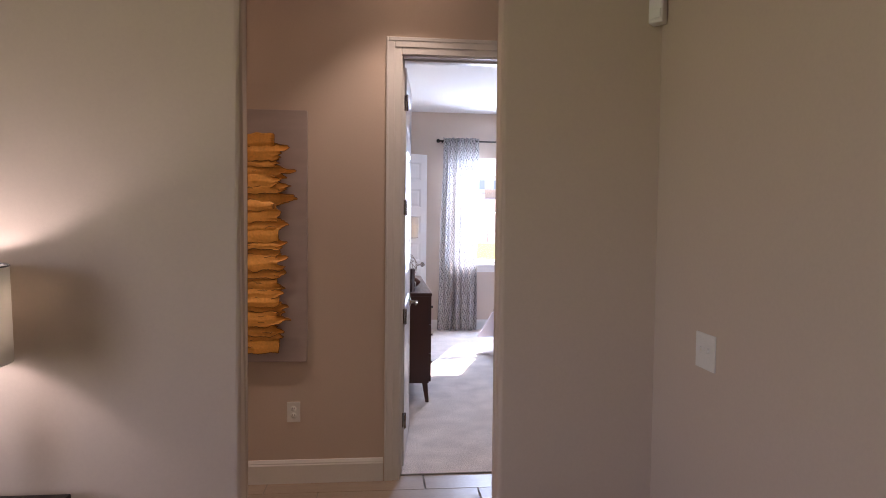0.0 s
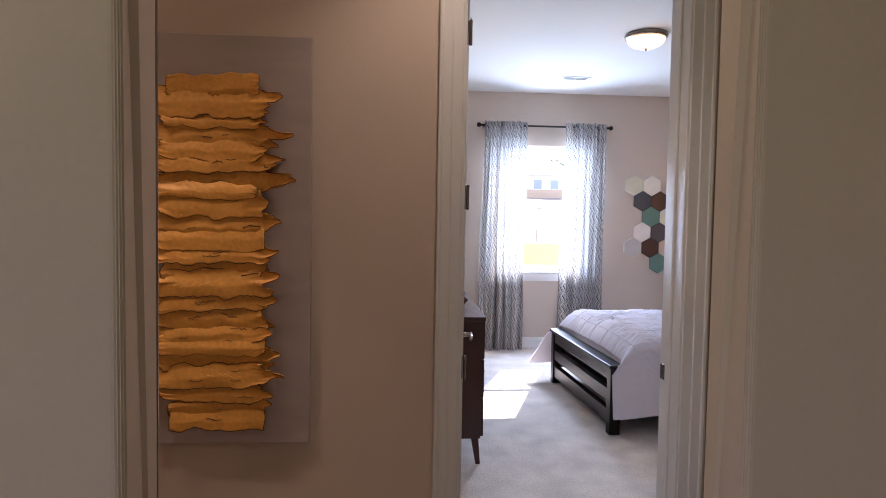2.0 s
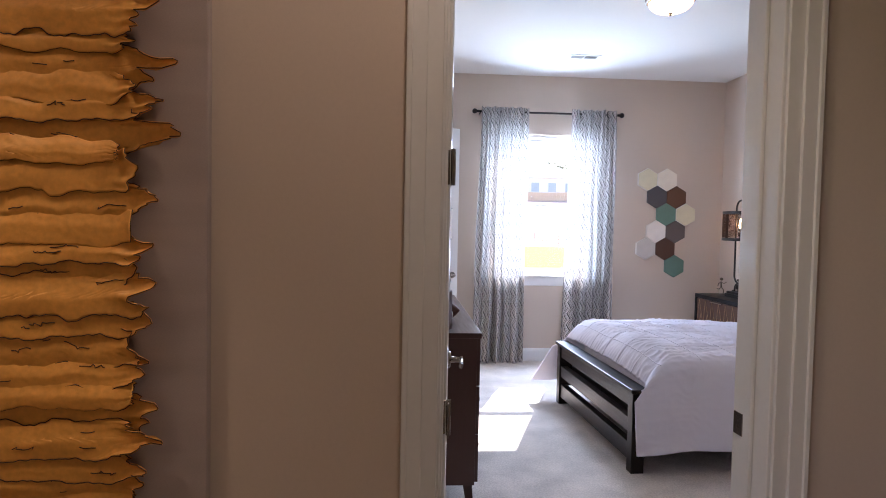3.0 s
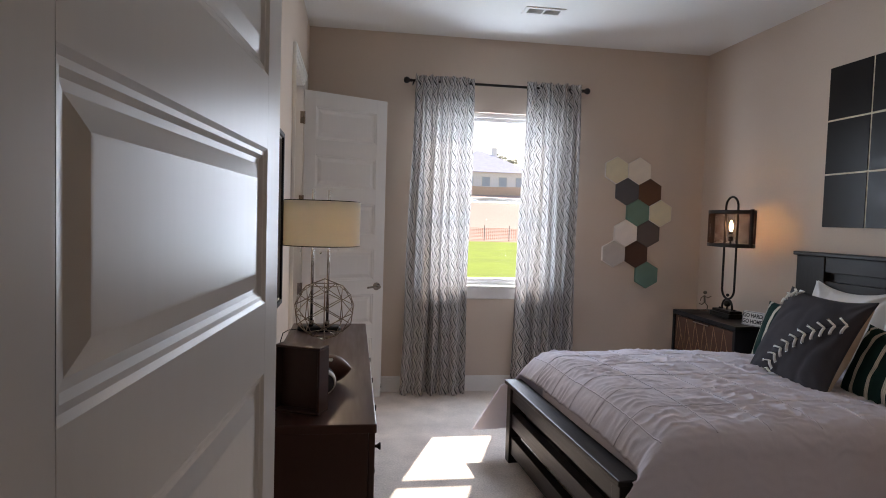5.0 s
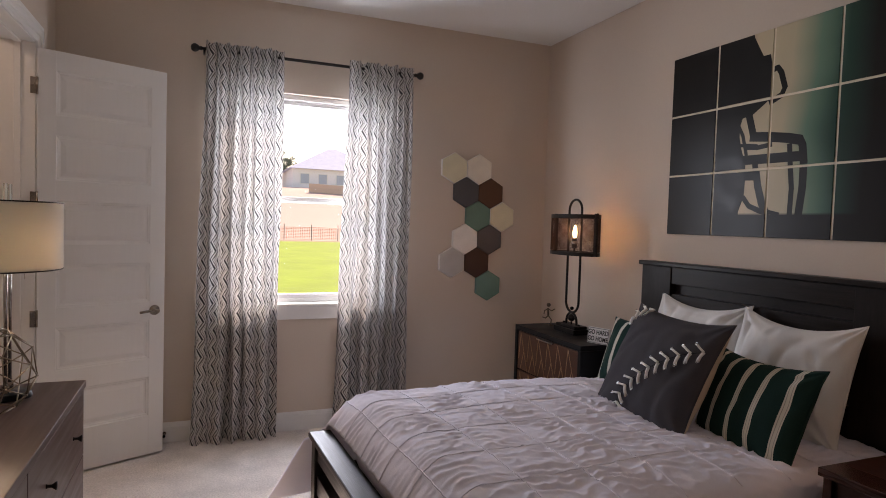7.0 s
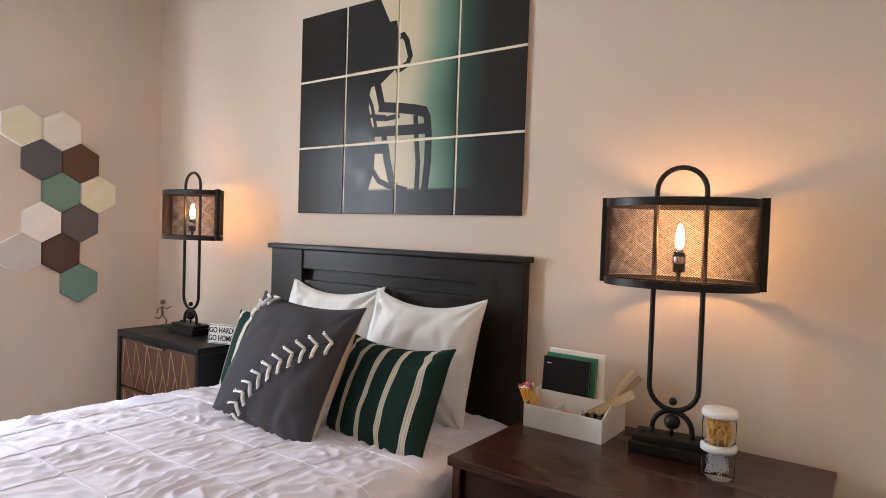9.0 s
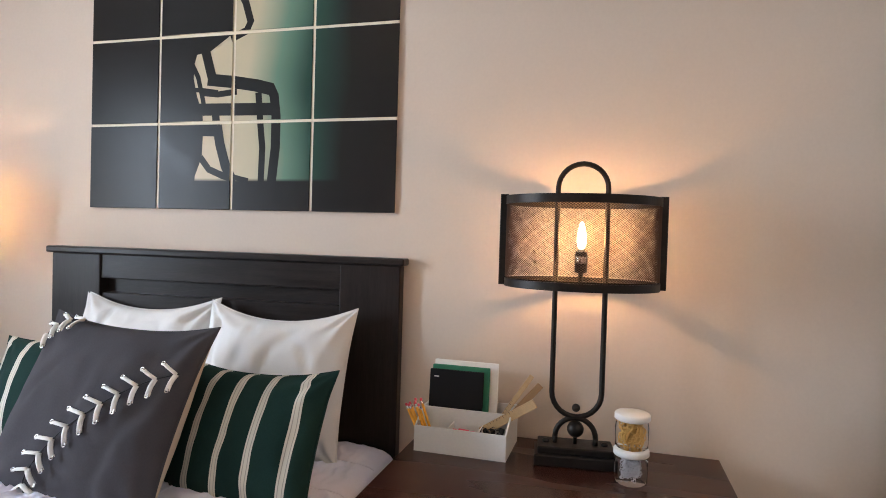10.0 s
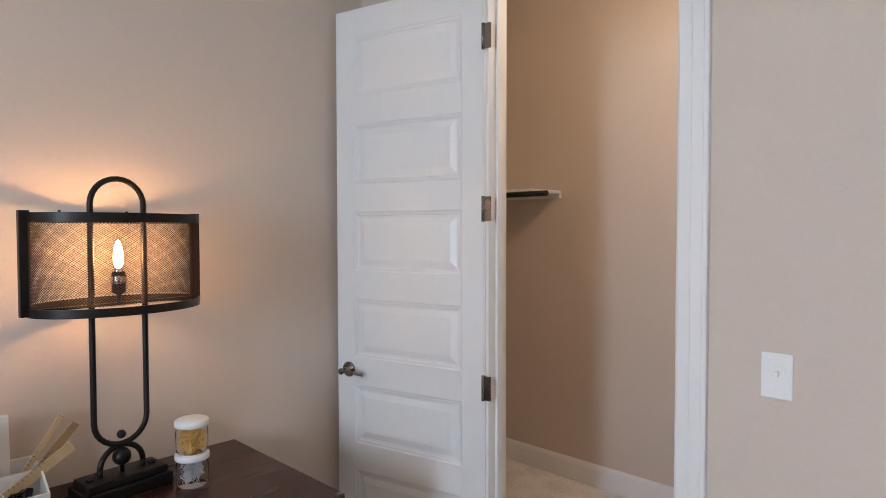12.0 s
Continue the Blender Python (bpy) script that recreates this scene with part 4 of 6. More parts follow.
def mesh_lamp(m, label, ry=0.172):
    root = thing("table_lamp", m, label, "table lamp", "mesh shade lamps by the bed")
    base = part("base", box(bmesh.new(), -0.125, 0.125, -0.065, 0.065, 0, 0.034, bevel=0.004), IRON, root)
    part("plinth", box(bmesh.new(), -0.115, 0.115, -0.052, 0.052, 0.034, 0.056, bevel=0.004), IRON, base)
    for x in (-0.09, 0.09):
        part("screw", lathe(bmesh.new(), [(0, 0), (0.011, 0), (0.011, 0.006), (0.006, 0.010), (0, 0.011)], 14, pose(x, 0, 0.056)), IRON, base)
    bm = bmesh.new()
    tube(bm, [(0.062 * math.cos(a), 0, 0.075 + 0.062 * math.sin(a)) for a in [math.pi * k / 16 for k in range(17)]], 0.0085, 10)
    for x in (-0.062, 0.062):
        tube(bm, [(x, 0, 0.054), (x, 0, 0.078)], 0.0085, 10)
    part("arch", bm, IRON, root, smooth=True)
    part("ball", lathe(bmesh.new(), [(0, 0.054), (0.006, 0.056), (0.006, 0.078)] + [(max(0, 0.026 * math.sin(a)), 0.102 - 0.026 * math.cos(a)) for a in [math.pi * k / 12 for k in range(1, 13)]], 20), IRON, root)
    part("small_ball", lathe(bmesh.new(), [(max(0, 0.013 * math.sin(a)), 0.168 - 0.013 * math.cos(a)) for a in [math.pi * k / 10 for k in range(11)]], 16), IRON, root)
    part("loop", tube(bmesh.new(), stadium(0.076, 0.140, 0.928), 0.0085, 10, closed=True), IRON, root, smooth=True)
    rx, z0, z1 = 0.232, 0.551, 0.824
    shade = part("shade", oval_band(rx, ry, z1 - 0.026, z1), IRON, root, "black oval wire mesh shade")
    part("lower_band", oval_band(rx, ry, z0 - 0.008, z0 + 0.016), IRON, shade)
    for x in (-1, 1):
        part("fin", box(bmesh.new(), min(x * (rx - 0.004), x * (rx + 0.022)), max(x * (rx - 0.004), x * (rx + 0.022)), -0.009, 0.009, z0 - 0.006, z1 + 0.006, bevel=0.002), IRON, shade)
        part("rivet", lathe(bmesh.new(), [(0, 0), (0.0045, 0), (0.0045, 0.016), (0.003, 0.019), (0, 0.020)], 12, pose(x * 0.098, ry * 0.915, z1 - 0.006)), IRON, shade)
    mesh = part("wire_mesh", wire_shade(rx + 0.001, ry + 0.001, z0 + 0.02, z1 - 0.02), None, shade, "fine black diamond wire")
    tagged(mesh, kind="stuff")
    part("crossbar", boxes((-rx, rx, -0.006, 0.006, z0 + 0.004, z0 + 0.012)), IRON, shade)
    socket = part("socket", lathe(bmesh.new(), [(0, 0.563), (0.007, 0.563), (0.007, 0.588), (0.019, 0.592), (0.019, 0.618), (0.021, 0.619), (0.021, 0.642), (0.018, 0.648), (0.018, 0.655), (0, 0.655)], 20), BLACK, root, "black bulb socket")
    part("label_band", lathe(bmesh.new(), [(0.0215, 0.620), (0.0219, 0.621), (0.0219, 0.640), (0.0215, 0.641)], 20), CHROME, socket, "silver label band")
    bulb = part("bulb", lathe(bmesh.new(), [(0.006, 0.664), (0.0125, 0.680), (0.0135, 0.700), (0.010, 0.722), (0.005, 0.742), (0, 0.748)], 16), BULBGLOW, root, "glowing candle shaped filament bulb")
    part("neck", lathe(bmesh.new(), [(0.012, 0.652), (0.013, 0.658), (0.008, 0.668), (0, 0.668)], 16), CHROME, bulb)
    return root


mesh_lamp(pose(3.562, 4.832, 0.747, 0, 0, -84), "tall black iron lamp with oval wire mesh shade, lit")
mesh_lamp(pose(3.505, 7.535, 0.807, 0, 0, -90), "black iron lamp with wire mesh shade on nightstand, lit", 0.125)

# ---- desk beside the bed ----
desk = thing("desk", pose(3.06, 4.385, 0), "dark walnut desk with thick top beside the bed", "desk")
KW, KD = 0.985, 0.68
part("top", box(bmesh.new(), 0, KD, 0, KW, 0.716, 0.746, bevel=0.003), WALNUT, desk)
for x in (0.03, KD - 0.03):
    part("apron", boxes((x, x + 0.018, 0.05, KW - 0.05, 0.60, 0.716), bevel=0.002), WALNUT, desk)
for y in (0.012, KW - 0.042):
    part("side_panel", box(bmesh.new(), 0.012, KD - 0.01, y, y + 0.03, 0, 0.716, bevel=0.003), WALNUT, desk)
chair = thing("desk_chair", pose(2.93, 5.03, 0), "black tubular metal chair pushed in at desk", "chair")
bm = bmesh.new()
arc = [(0, 0.25, 0.10)] + [(0, 0.25, 0.62)] + [(0, 0.25 - 0.05 * (1 - math.cos(a)), 0.62 + 0.06 * math.sin(a)) for a in (0.5, 1.0, 1.57)] + [(0, -0.20, 0.68)] + [(0, -0.25, 0.62), (0, -0.25, 0.10)]
part("back_frame", tube(bm, arc, 0.0125, 10), IRON, chair, smooth=True)
part("backrest", boxes((-0.008, 0.008, -0.235, 0.235, 0.50, 0.60), bevel=0.004), BLACK, chair)
part("seat", boxes((0.0, 0.42, -0.22, 0.22, 0.43, 0.455), bevel=0.010), BLACK, chair)
for x, y in ((0.0, -0.25), (0.0, 0.25), (0.40, -0.22), (0.40, 0.22)):
    part("leg", tube(bmesh.new(), [(x, y, 0), (x, y, 0.44)], 0.0125, 10), IRON, chair)

# desk organiser with its contents
GREYCARD = material("light_grey_card", (0.70, 0.68, 0.65), 0.8, vary=0.05, bump=0.1)
organiser = thing("desk_organizer", pose(3.485, 5.335, 0.746, 0, 0, -91), "light grey compartment desk organizer", "organizer")
OW, OD = 0.300, 0.215
part("base", boxes((0, OW, 0, OD, 0, 0.004)), GREYCARD, organiser)
part("front_wall", box(bmesh.new(), 0, OW, 0, 0.005, 0.004, 0.082, bevel=0.0012, seg=1), GREYCARD, organiser)
part("back_wall", box(bmesh.new(), 0, OW, OD - 0.005, OD, 0.004, 0.125, bevel=0.0012, seg=1), GREYCARD, organiser)
for x in (0, OW - 0.005):
    bm = bmesh.new()
    prof = [(0.005, 0.004), (OD - 0.005, 0.004), (OD - 0.005, 0.125), (OD * 0.45, 0.125), (0.005, 0.082)]
    a, b = [bm.verts.new((x, y, z)) for y, z in prof], [bm.verts.new((x + 0.005, y, z)) for y, z in prof]
    bm.faces.new(a)
    bm.faces.new(b[::-1])
    for k in range(5):
        bm.faces.new((a[k], a[(k + 1) % 5], b[(k + 1) % 5], b[k]))
    part("end_wall", bm, GREYCARD, organiser)
part("divider", boxes((0.005, OW - 0.005, OD * 0.45, OD * 0.45 + 0.004, 0.004, 0.120)), GREYCARD, organiser)
for x in (0.105, 0.205):
    part("divider", boxes((x, x + 0.004, 0.005, OD * 0.45, 0.004, 0.078)), GREYCARD, organiser)
OM = pose(3.485, 5.335, 0.746, 0, 0, -91)
PAPER, GREENCARD = plain("paper_white", (0.80, 0.79, 0.76), 0.8), plain("green_cover", (0.010, 0.16, 0.085), 0.5)


def notebook(x0, y, w, h, cover, label, lean):
    m = OM @ pose(x0, y, 0.006, lean, 0, 0)
    r = thing("notebook", m, label, "notebook", "notebooks in the organizer")
    part("pages", boxes((0.002, w - 0.003, 0.003, 0.011, 0.002, h - 0.002)), PAPER, r, "white pages")
    part("front_cover", box(bmesh.new(), 0, w, 0, 0.0028, 0, h, bevel=0.0012, seg=1), cover, r)
    part("back_cover", box(bmesh.new(), 0, w, 0.0113, 0.0138, 0, h, bevel=0.001, seg=1), cover, r)
    if cover == BLACK:
        part("spine_mark", boxes((0.015, 0.032, -0.0006, 0, h - 0.026, h - 0.022)), PAPER, r, "small white mark")
        part("corner_mark", boxes((w - 0.05, w - 0.012, -0.0006, 0, 0.083, 0.086), (w - 0.05, w - 0.012, -0.0006, 0, 0.077, 0.080)), PAPER, r, "small white bars")


notebook(0.010, OD * 0.45 + 0.010, 0.185, 0.236, BLACK, "black covered notebook with white pages", -5)
notebook(0.014, OD * 0.45 + 0.030, 0.198, 0.248, GREENCARD, "green covered notebook standing upright", -4)
notebook(0.016, OD * 0.45 + 0.050, 0.222, 0.262, PAPER, "white covered notebook standing upright", -3)
YELLOW, PINKR, WOODL = plain("yellow_paint", (0.82, 0.36, 0.025), 0.45), plain("pink_rubber", (0.80, 0.10, 0.13), 0.7), material("pale_beech", (0.55, 0.38, 0.21), 0.6, vary=0.12, stretch=(1, 1, 8))
TAN = material("brown_beech", (0.33, 0.19, 0.09), 0.6, vary=0.12)
rp = random.Random(4)
for k in range(8):
    x, y = 0.014 + 0.010 * (k % 4), 0.025 + 0.03 * (k // 4)
    m = OM @ pose(x + 0.012, y, 0.008, rp.uniform(-4, 4), -22 + rp.uniform(-6, 5), 0)
    r = thing("pencil", m, "yellow wooden pencil standing in the organizer", "pencil", "pencils in the organizer")
    L = 0.132 + rp.uniform(-0.01, 0.01)
    part("barrel", lathe(bmesh.new(), [(0, 0), (0.0046, 0), (0.0046, L), (0, L)], 6), YELLOW, r)
    part("ferrule", lathe(bmesh.new(), [(0.0047, L), (0.0047, L + 0.010), (0, L + 0.010)], 8), CHROME, r)
    part("eraser", lathe(bmesh.new(), [(0.0042, L + 0.010), (0.0042, L + 0.017), (0.0032, L + 0.019), (0, L + 0.019)], 8), PINKR, r)
for k in range(3):
    r = thing("eraser", OM @ pose(0.130 + 0.022 * k, 0.045, 0.052 + 0.004 * (k % 2), 12, 8, 15 * k), "pink rubber eraser in the organizer", "eraser", "erasers in the organizer")
    part("block", box(bmesh.new(), -0.018, 0.018, -0.011, 0.011, 0, 0.014, bevel=0.003), PINKR, r)
for k in range(6):
    m = OM @ pose(0.212 + 0.011 * k, 0.03 + 0.025 * (k % 3), 0.056 + 0.006 * (k % 2), 30 * k, 20 + 25 * (k % 3), 47 * k)
    r = thing("binder_clip", m, "black metal binder clip in the organizer", "binder clip", "binder clips in the organizer")
    part("jaw", box(bmesh.new(), -0.016, 0.016, -0.008, 0.008, 0, 0.014, bevel=0.002), BLACK, r)
    part("arm", tube(bmesh.new(), [(-0.008, 0, 0.012), (-0.006, 0, 0.036), (0.006, 0, 0.036), (0.008, 0, 0.012)], 0.0014, 6), BLACK, r)
for k, (x, lean, L, mat_, wid) in enumerate(((0.245, 33, 0.265, WOODL, 0.016), (0.262, 40, 0.255, TAN, 0.022), (0.228, 57, 0.235, WOODL, 0.030))):
    m = OM @ pose(x, 0.125 - 0.022 * k, 0.075, 0, lean, 0)
    r = thing("ruler", m, "wooden ruler leaning out of the organizer", "ruler", "rulers in the organizer")
    part("stick", box(bmesh.new(), -wid / 2, wid / 2, 0, 0.004, -0.03, L - 0.06, bevel=0.0008, seg=1), mat_, r)
    for q in range(9):
        part("mark", boxes((-wid / 2, -wid / 2 + (0.008 if q % 2 else 0.005), -0.0005, 0, 0.012 * q, 0.012 * q + 0.0012)), BLACK, r)

# two stacked glass jars
JAR = pane_glass("jar_glass")
JAR.node_tree.nodes["Fresnel"].inputs["IOR"].default_value = 1.07
CLIPS = plain("bright_steel_wire", (0.62, 0.62, 0.64), 0.4, 0.5)
FROST = material("frosted_lid", (0.75, 0.74, 0.72), 0.45, vary=0.02, bump=0.02)
BAND = plain("tan_rubber", (0.72, 0.42, 0.12), 0.5)
rj = random.Random(11)


def jar(z, label, fill, kind_of):
    r = thing("glass_jar", pose(3.452, 4.668, z), label, "jar", "stacked jars on the desk")
    g = part("glass", lathe(bmesh.new(), [(0, 0.002), (0.040, 0), (0.046, 0.006), (0.047, 0.06), (0.044, 0.078)], 36), JAR, r, "clear glass body")
    g.visible_shadow = False
    part("lid", lathe(bmesh.new(), [(0, 0.080), (0.047, 0.080), (0.050, 0.083), (0.050, 0.096), (0.047, 0.100), (0, 0.101)], 36), FROST, r, "frosted plastic lid")
    bm = bmesh.new()
    for k in range(95):
        c = Vector((rj.uniform(-0.023, 0.023), rj.uniform(-0.023, 0.023), rj.uniform(0.014, 0.066)))
        rot = Euler((rj.uniform(0, 3), rj.uniform(0, 3), rj.uniform(0, 3))).to_matrix()
        a, b = (0.019, 0.013) if kind_of == "band" else (0.012, 0.004)
        tube(bm, [c + rot @ Vector((a * math.cos(q), b * math.sin(q), 0.003 * math.sin(2 * q))) for q in [6.283 * i / 12 for i in range(12)]], 0.0015 if kind_of == "band" else 0.0009, 5, closed=True)
    tagged(part("contents", bm, fill, r, "loose rubber bands" if kind_of == "band" else "silver paper clips"), kind="stuff")


jar(0.746, "clear jar of silver paper clips on the desk", CLIPS, "clip")
jar(0.8475, "clear jar of tan rubber bands with frosted lid", BAND, "band")

# ---- nightstand ----
stand = thing("nightstand", pose(3.278, 7.089, 0), "black nightstand with two brown chevron drawers", "nightstand")
NW, ND, NH = 0.837, 0.475, 0.806
for nm, row in (("top", (0, ND, 0, NW, NH - 0.035, NH)), ("bottom", (0, ND, 0.03, NW - 0.03, 0.16, 0.19)), ("side_panel", (0, ND, 0, 0.03, 0.16, NH - 0.035)), ("side_panel", (0, ND, NW - 0.03, NW, 0.16, NH - 0.035)), ("back", (ND - 0.012, ND, 0.03, NW - 0.03, 0.19, NH - 0.035))):
    part(nm, box(bmesh.new(), *row, bevel=0.003), BLACK, stand)
for x in (0.04, ND - 0.06):
    for y in (0.05, NW - 0.07):
        part("leg", box(bmesh.new(), x, x + 0.03, y, y + 0.03, 0, 0.16, bevel=0.003), BLACK, stand)
CHEV = material("rust_brown_wood", (0.080, 0.029, 0.014), 0.42, vary=0.25, scale=6, fine=60, stretch=(8, 1, 8), bump=0.1)
INLAY = material("tan_inlay", (0.36, 0.23, 0.13), 0.5, vary=0.1)
for k in range(2):
    z0, z1 = 0.195 + 0.29 * k, 0.195 + 0.29 * k + 0.278
    d = part("drawer", box(bmesh.new(), 0.010, 0.028, 0.034, NW - 0.034, z0, z1, bevel=0.002), CHEV, stand, "rust brown drawer with tan inlay lines")
    hh = z1 - z0 - 0.02
    for q in range(6):
        ya = 0.05 + q * (NW - 0.1) / 6
        step = (NW - 0.1) / 6
        for (y_a, za), (y_b, zb) in (((ya, z0 + 0.01), (ya + step * 0.8, z1 - 0.01)), ((ya + step * 0.8, z1 - 0.01), (ya + step, z0 + 0.01 + hh * 0.25)), ((ya + step * 0.4, z0 + 0.01 + hh * 0.5), (ya + step * 0.75, z0 + 0.01))):
            part("inlay", tube(bmesh.new(), [(0.009, y_a, za), (0.009, y_b, zb)], 0.0022, 5), INLAY, d)
    part("handle", box(bmesh.new(), -0.010, 0.012, NW / 2 - 0.10, NW / 2 + 0.10, z1 - 0.012, z1 - 0.002, bevel=0.002), CHROME, d, "slim silver edge pull")

# small metal running figure, one plain shape
bm = bmesh.new()
for pts, r in (([(0, 0, 0.065), (0, 0.004, 0.115)], 0.007), ([(0, 0, 0.065), (0, -0.025, 0.04), (0, -0.02, 0.004)], 0.004), ([(0, 0, 0.065), (0, 0.022, 0.045), (0, 0.045, 0.05)], 0.004),
               ([(0, 0.004, 0.11), (0, -0.025, 0.10), (0, -0.05, 0.115)], 0.0035), ([(0, 0.004, 0.11), (0, 0.03, 0.095), (0, 0.035, 0.07)], 0.0035), ([(0, -0.04, 0.003), (0, 0.03, 0.003)], 0.004)):
    tube(bm, pts, r, 8)
lathe(bm, [(max(0, 0.014 * math.sin(a)), 0.137 - 0.014 * math.cos(a)) for a in [math.pi * k / 10 for k in range(11)]], 14)
fig = tagged(solid("figurine", bm, material("aged_metal", (0.16, 0.13, 0.10), 0.4, 0.9, vary=0.2)), "small dark metal running figure on the nightstand", "figurine")
fig.matrix_world = pose(3.50, 7.83, 0.806, 0, 0, 25) @ Matrix.Scale(1.12, 4)

# sign with raised black letters
sign = thing("desk_sign", pose(3.435, 7.135, 0.806, -6, 0, -70) @ Matrix.Scale(0.93, 4), "small white wooden sign with black letters", "sign")
part("board", box(bmesh.new(), -0.085, 0.085, 0, 0.02, 0, 0.110, bevel=0.002), PLASTIC, sign)
part("border", boxes((-0.081, 0.081, -0.0012, 0, 0.104, 0.1065), (-0.081, 0.081, -0.0012, 0, 0.0035, 0.006), (-0.081, -0.0785, -0.0012, 0, 0.006, 0.104), (0.0785, 0.081, -0.0012, 0, 0.006, 0.104)), BLACK, sign)
for text, z in (("GO HARD", 0.063), ("GO HOME", 0.018)):
    cu = bpy.data.curves.new("words", "FONT")
    cu.body, cu.size, cu.extrude, cu.align_x = text, 0.044, 0.0005, "CENTER"
    cu.offset = 0.0009
    cu.materials.append(BLACK)
    ob = new("lettering", cu)
    ob.parent, ob.matrix_local = sign, pose(0, -0.0014, z, 90) @ Matrix.Diagonal((0.78, 1, 1, 1))

# ---- wall art over the bed ----
def art_material():
    mat = bpy.data.materials.new("printed_panel")
    mat.use_nodes = True
    nodes, links = mat.node_tree.nodes, mat.node_tree.links
    bsdf = nodes["Principled BSDF"]
    bsdf.inputs["Roughness"].default_value = 0.34
    bsdf.inputs["Specular IOR Level"].default_value = 0.19
    uv = nodes.new("ShaderNodeUVMap")
    sep = nodes.new("ShaderNodeSeparateXYZ")
    links.new(uv.outputs[0], sep.inputs[0])
    warp = nodes.new("ShaderNodeTexNoise")
    warp.inputs["Scale"].default_value = 1.6
    links.new(uv.outputs[0], warp.inputs["Vector"])
    add = nodes.new("ShaderNodeMath")
    add.operation = "MULTIPLY_ADD"
    add.inputs[1].default_value = 0.16
    links.new(warp.outputs[0], add.inputs[0])
    links.new(sep.outputs[0], add.inputs[2])
    ramp = nodes.new("ShaderNodeValToRGB")
    r = ramp.color_ramp
    r.elements[0].position, r.elements[0].color = 0.34, (0.0115, 0.0095, 0.009, 1)
    r.elements[1].position, r.elements[1].color = 0.93, (0.0115, 0.0095, 0.009, 1)
    for pos, col in ((0.42, (0.60, 0.47, 0.32, 1)), (0.64, (0.52, 0.45, 0.31, 1)), (0.74, (0.13, 0.24, 0.17, 1)), (0.83, (0.018, 0.062, 0.046, 1))):
        e = r.elements.new(pos)
        e.color = col
    links.new(add.outputs[0], ramp.inputs[0])
    low = nodes.new("ShaderNodeMapRange")
    low.inputs[1].default_value, low.inputs[2].default_value = 0.108, 0.120
    links.new(sep.outputs[1], low.inputs[0])
    mix = nodes.new("ShaderNodeMix")
    mix.data_type = "RGBA"
    mix.inputs["A"].default_value = (0.0115, 0.0095, 0.009, 1)
    links.new(low.outputs[0], mix.inputs["Factor"])
    links.new(ramp.outputs[0], mix.inputs["B"])
    links.new(mix.outputs["Result"], bsdf.inputs["Base Color"])
    return mat


ARTPRINT = art_material()
ARTDARK = plain("print_black", (0.0105, 0.009, 0.0085), 0.34, spec=0.19)
picture = thing("panel_wall_art", pose(RIGHT, 6.928, 2.582, 0, 0, -90), "twelve panel wall art print of helmet silhouette", "wall art")
PW, PH, PG = 1.403, 1.062, 0.0115
cw, ch = (PW - 3 * PG) / 4, (PH - 2 * PG) / 3


def ribbon(path, half):
    """A bent flat bar in the plane, as quads that share their mitred corners."""
    pts = [Vector(p) for p in path]
    sides = []
    for i, p in enumerate(pts):
        a, b = pts[max(0, i - 1)], pts[min(len(pts) - 1, i + 1)]
        d = (b - a).normalized()
        n = Vector((-d.y, d.x)) * half
        sides.append((p + n, p - n))
    return [[a0, b0, b1, a1] for (a0, a1), (b0, b1) in zip(sides, sides[1:])]


def helmet():
    """The helmet's outline as shapes of convex pieces, in panels across and panels down."""
    shell = [(0.9, -0.1), (1.63, -0.1), (1.66, 0.05), (1.83, 0.36), (1.95, 0.36), (1.99, 0.55), (2.02, 0.98), (1.69, 1.19), (1.51, 1.22), (1.47, 1.34), (1.47, 1.5), (1.52, 1.7), (1.60, 1.9), (1.61, 2.12),
             (1.60, 2.4), (1.51, 2.62), (1.50, 2.9), (0.9, 2.9)]
    mid = (1.0, 1.25)
    shapes = [[[mid, a, b] for a, b in zip(shell, shell[1:])]]
    for path, half in (([(1.98, 0.60), (2.08, 0.58), (2.14, 0.66), (2.21, 0.88), (2.16, 0.98), (1.96, 1.06)], 0.045), ([(1.60, 1.10), (1.64, 1.24), (1.72, 1.50)], 0.060),
                       ([(1.44, 1.32), (1.53, 1.48), (1.60, 1.74), (1.64, 1.92)], 0.030), ([(1.42, 1.62), (1.60, 1.63), (1.80, 1.66)], 0.026),
                       ([(1.66, 1.51), (2.0, 1.55), (2.30, 1.60), (2.50, 1.65)], 0.070), ([(1.58, 1.66), (1.80, 1.685), (2.05, 1.66)], 0.035),
                       ([(2.47, 1.61), (2.53, 1.72), (2.56, 1.95), (2.56, 2.3), (2.52, 2.68)], 0.058),
                       ([(1.48, 1.85), (2.0, 1.86), (2.56, 1.87)], 0.070), ([(2.33, 1.68), (2.36, 2.0), (2.395, 2.3), (2.385, 2.68)], 0.040),
                       ([(1.77, 1.88), (1.79, 2.04)], 0.05), ([(1.58, 2.08), (1.80, 2.09)], 0.075), ([(1.80, 2.04), (1.84, 2.25), (1.92, 2.50), (2.02, 2.68)], 0.062),
                       ([(1.58, 2.40), (1.70, 2.54), (1.88, 2.61), (2.06, 2.66)], 0.040), ([(2.0, 2.62), (2.22, 2.67)], 0.03)):
        shapes.append(ribbon(path, half))
    return shapes


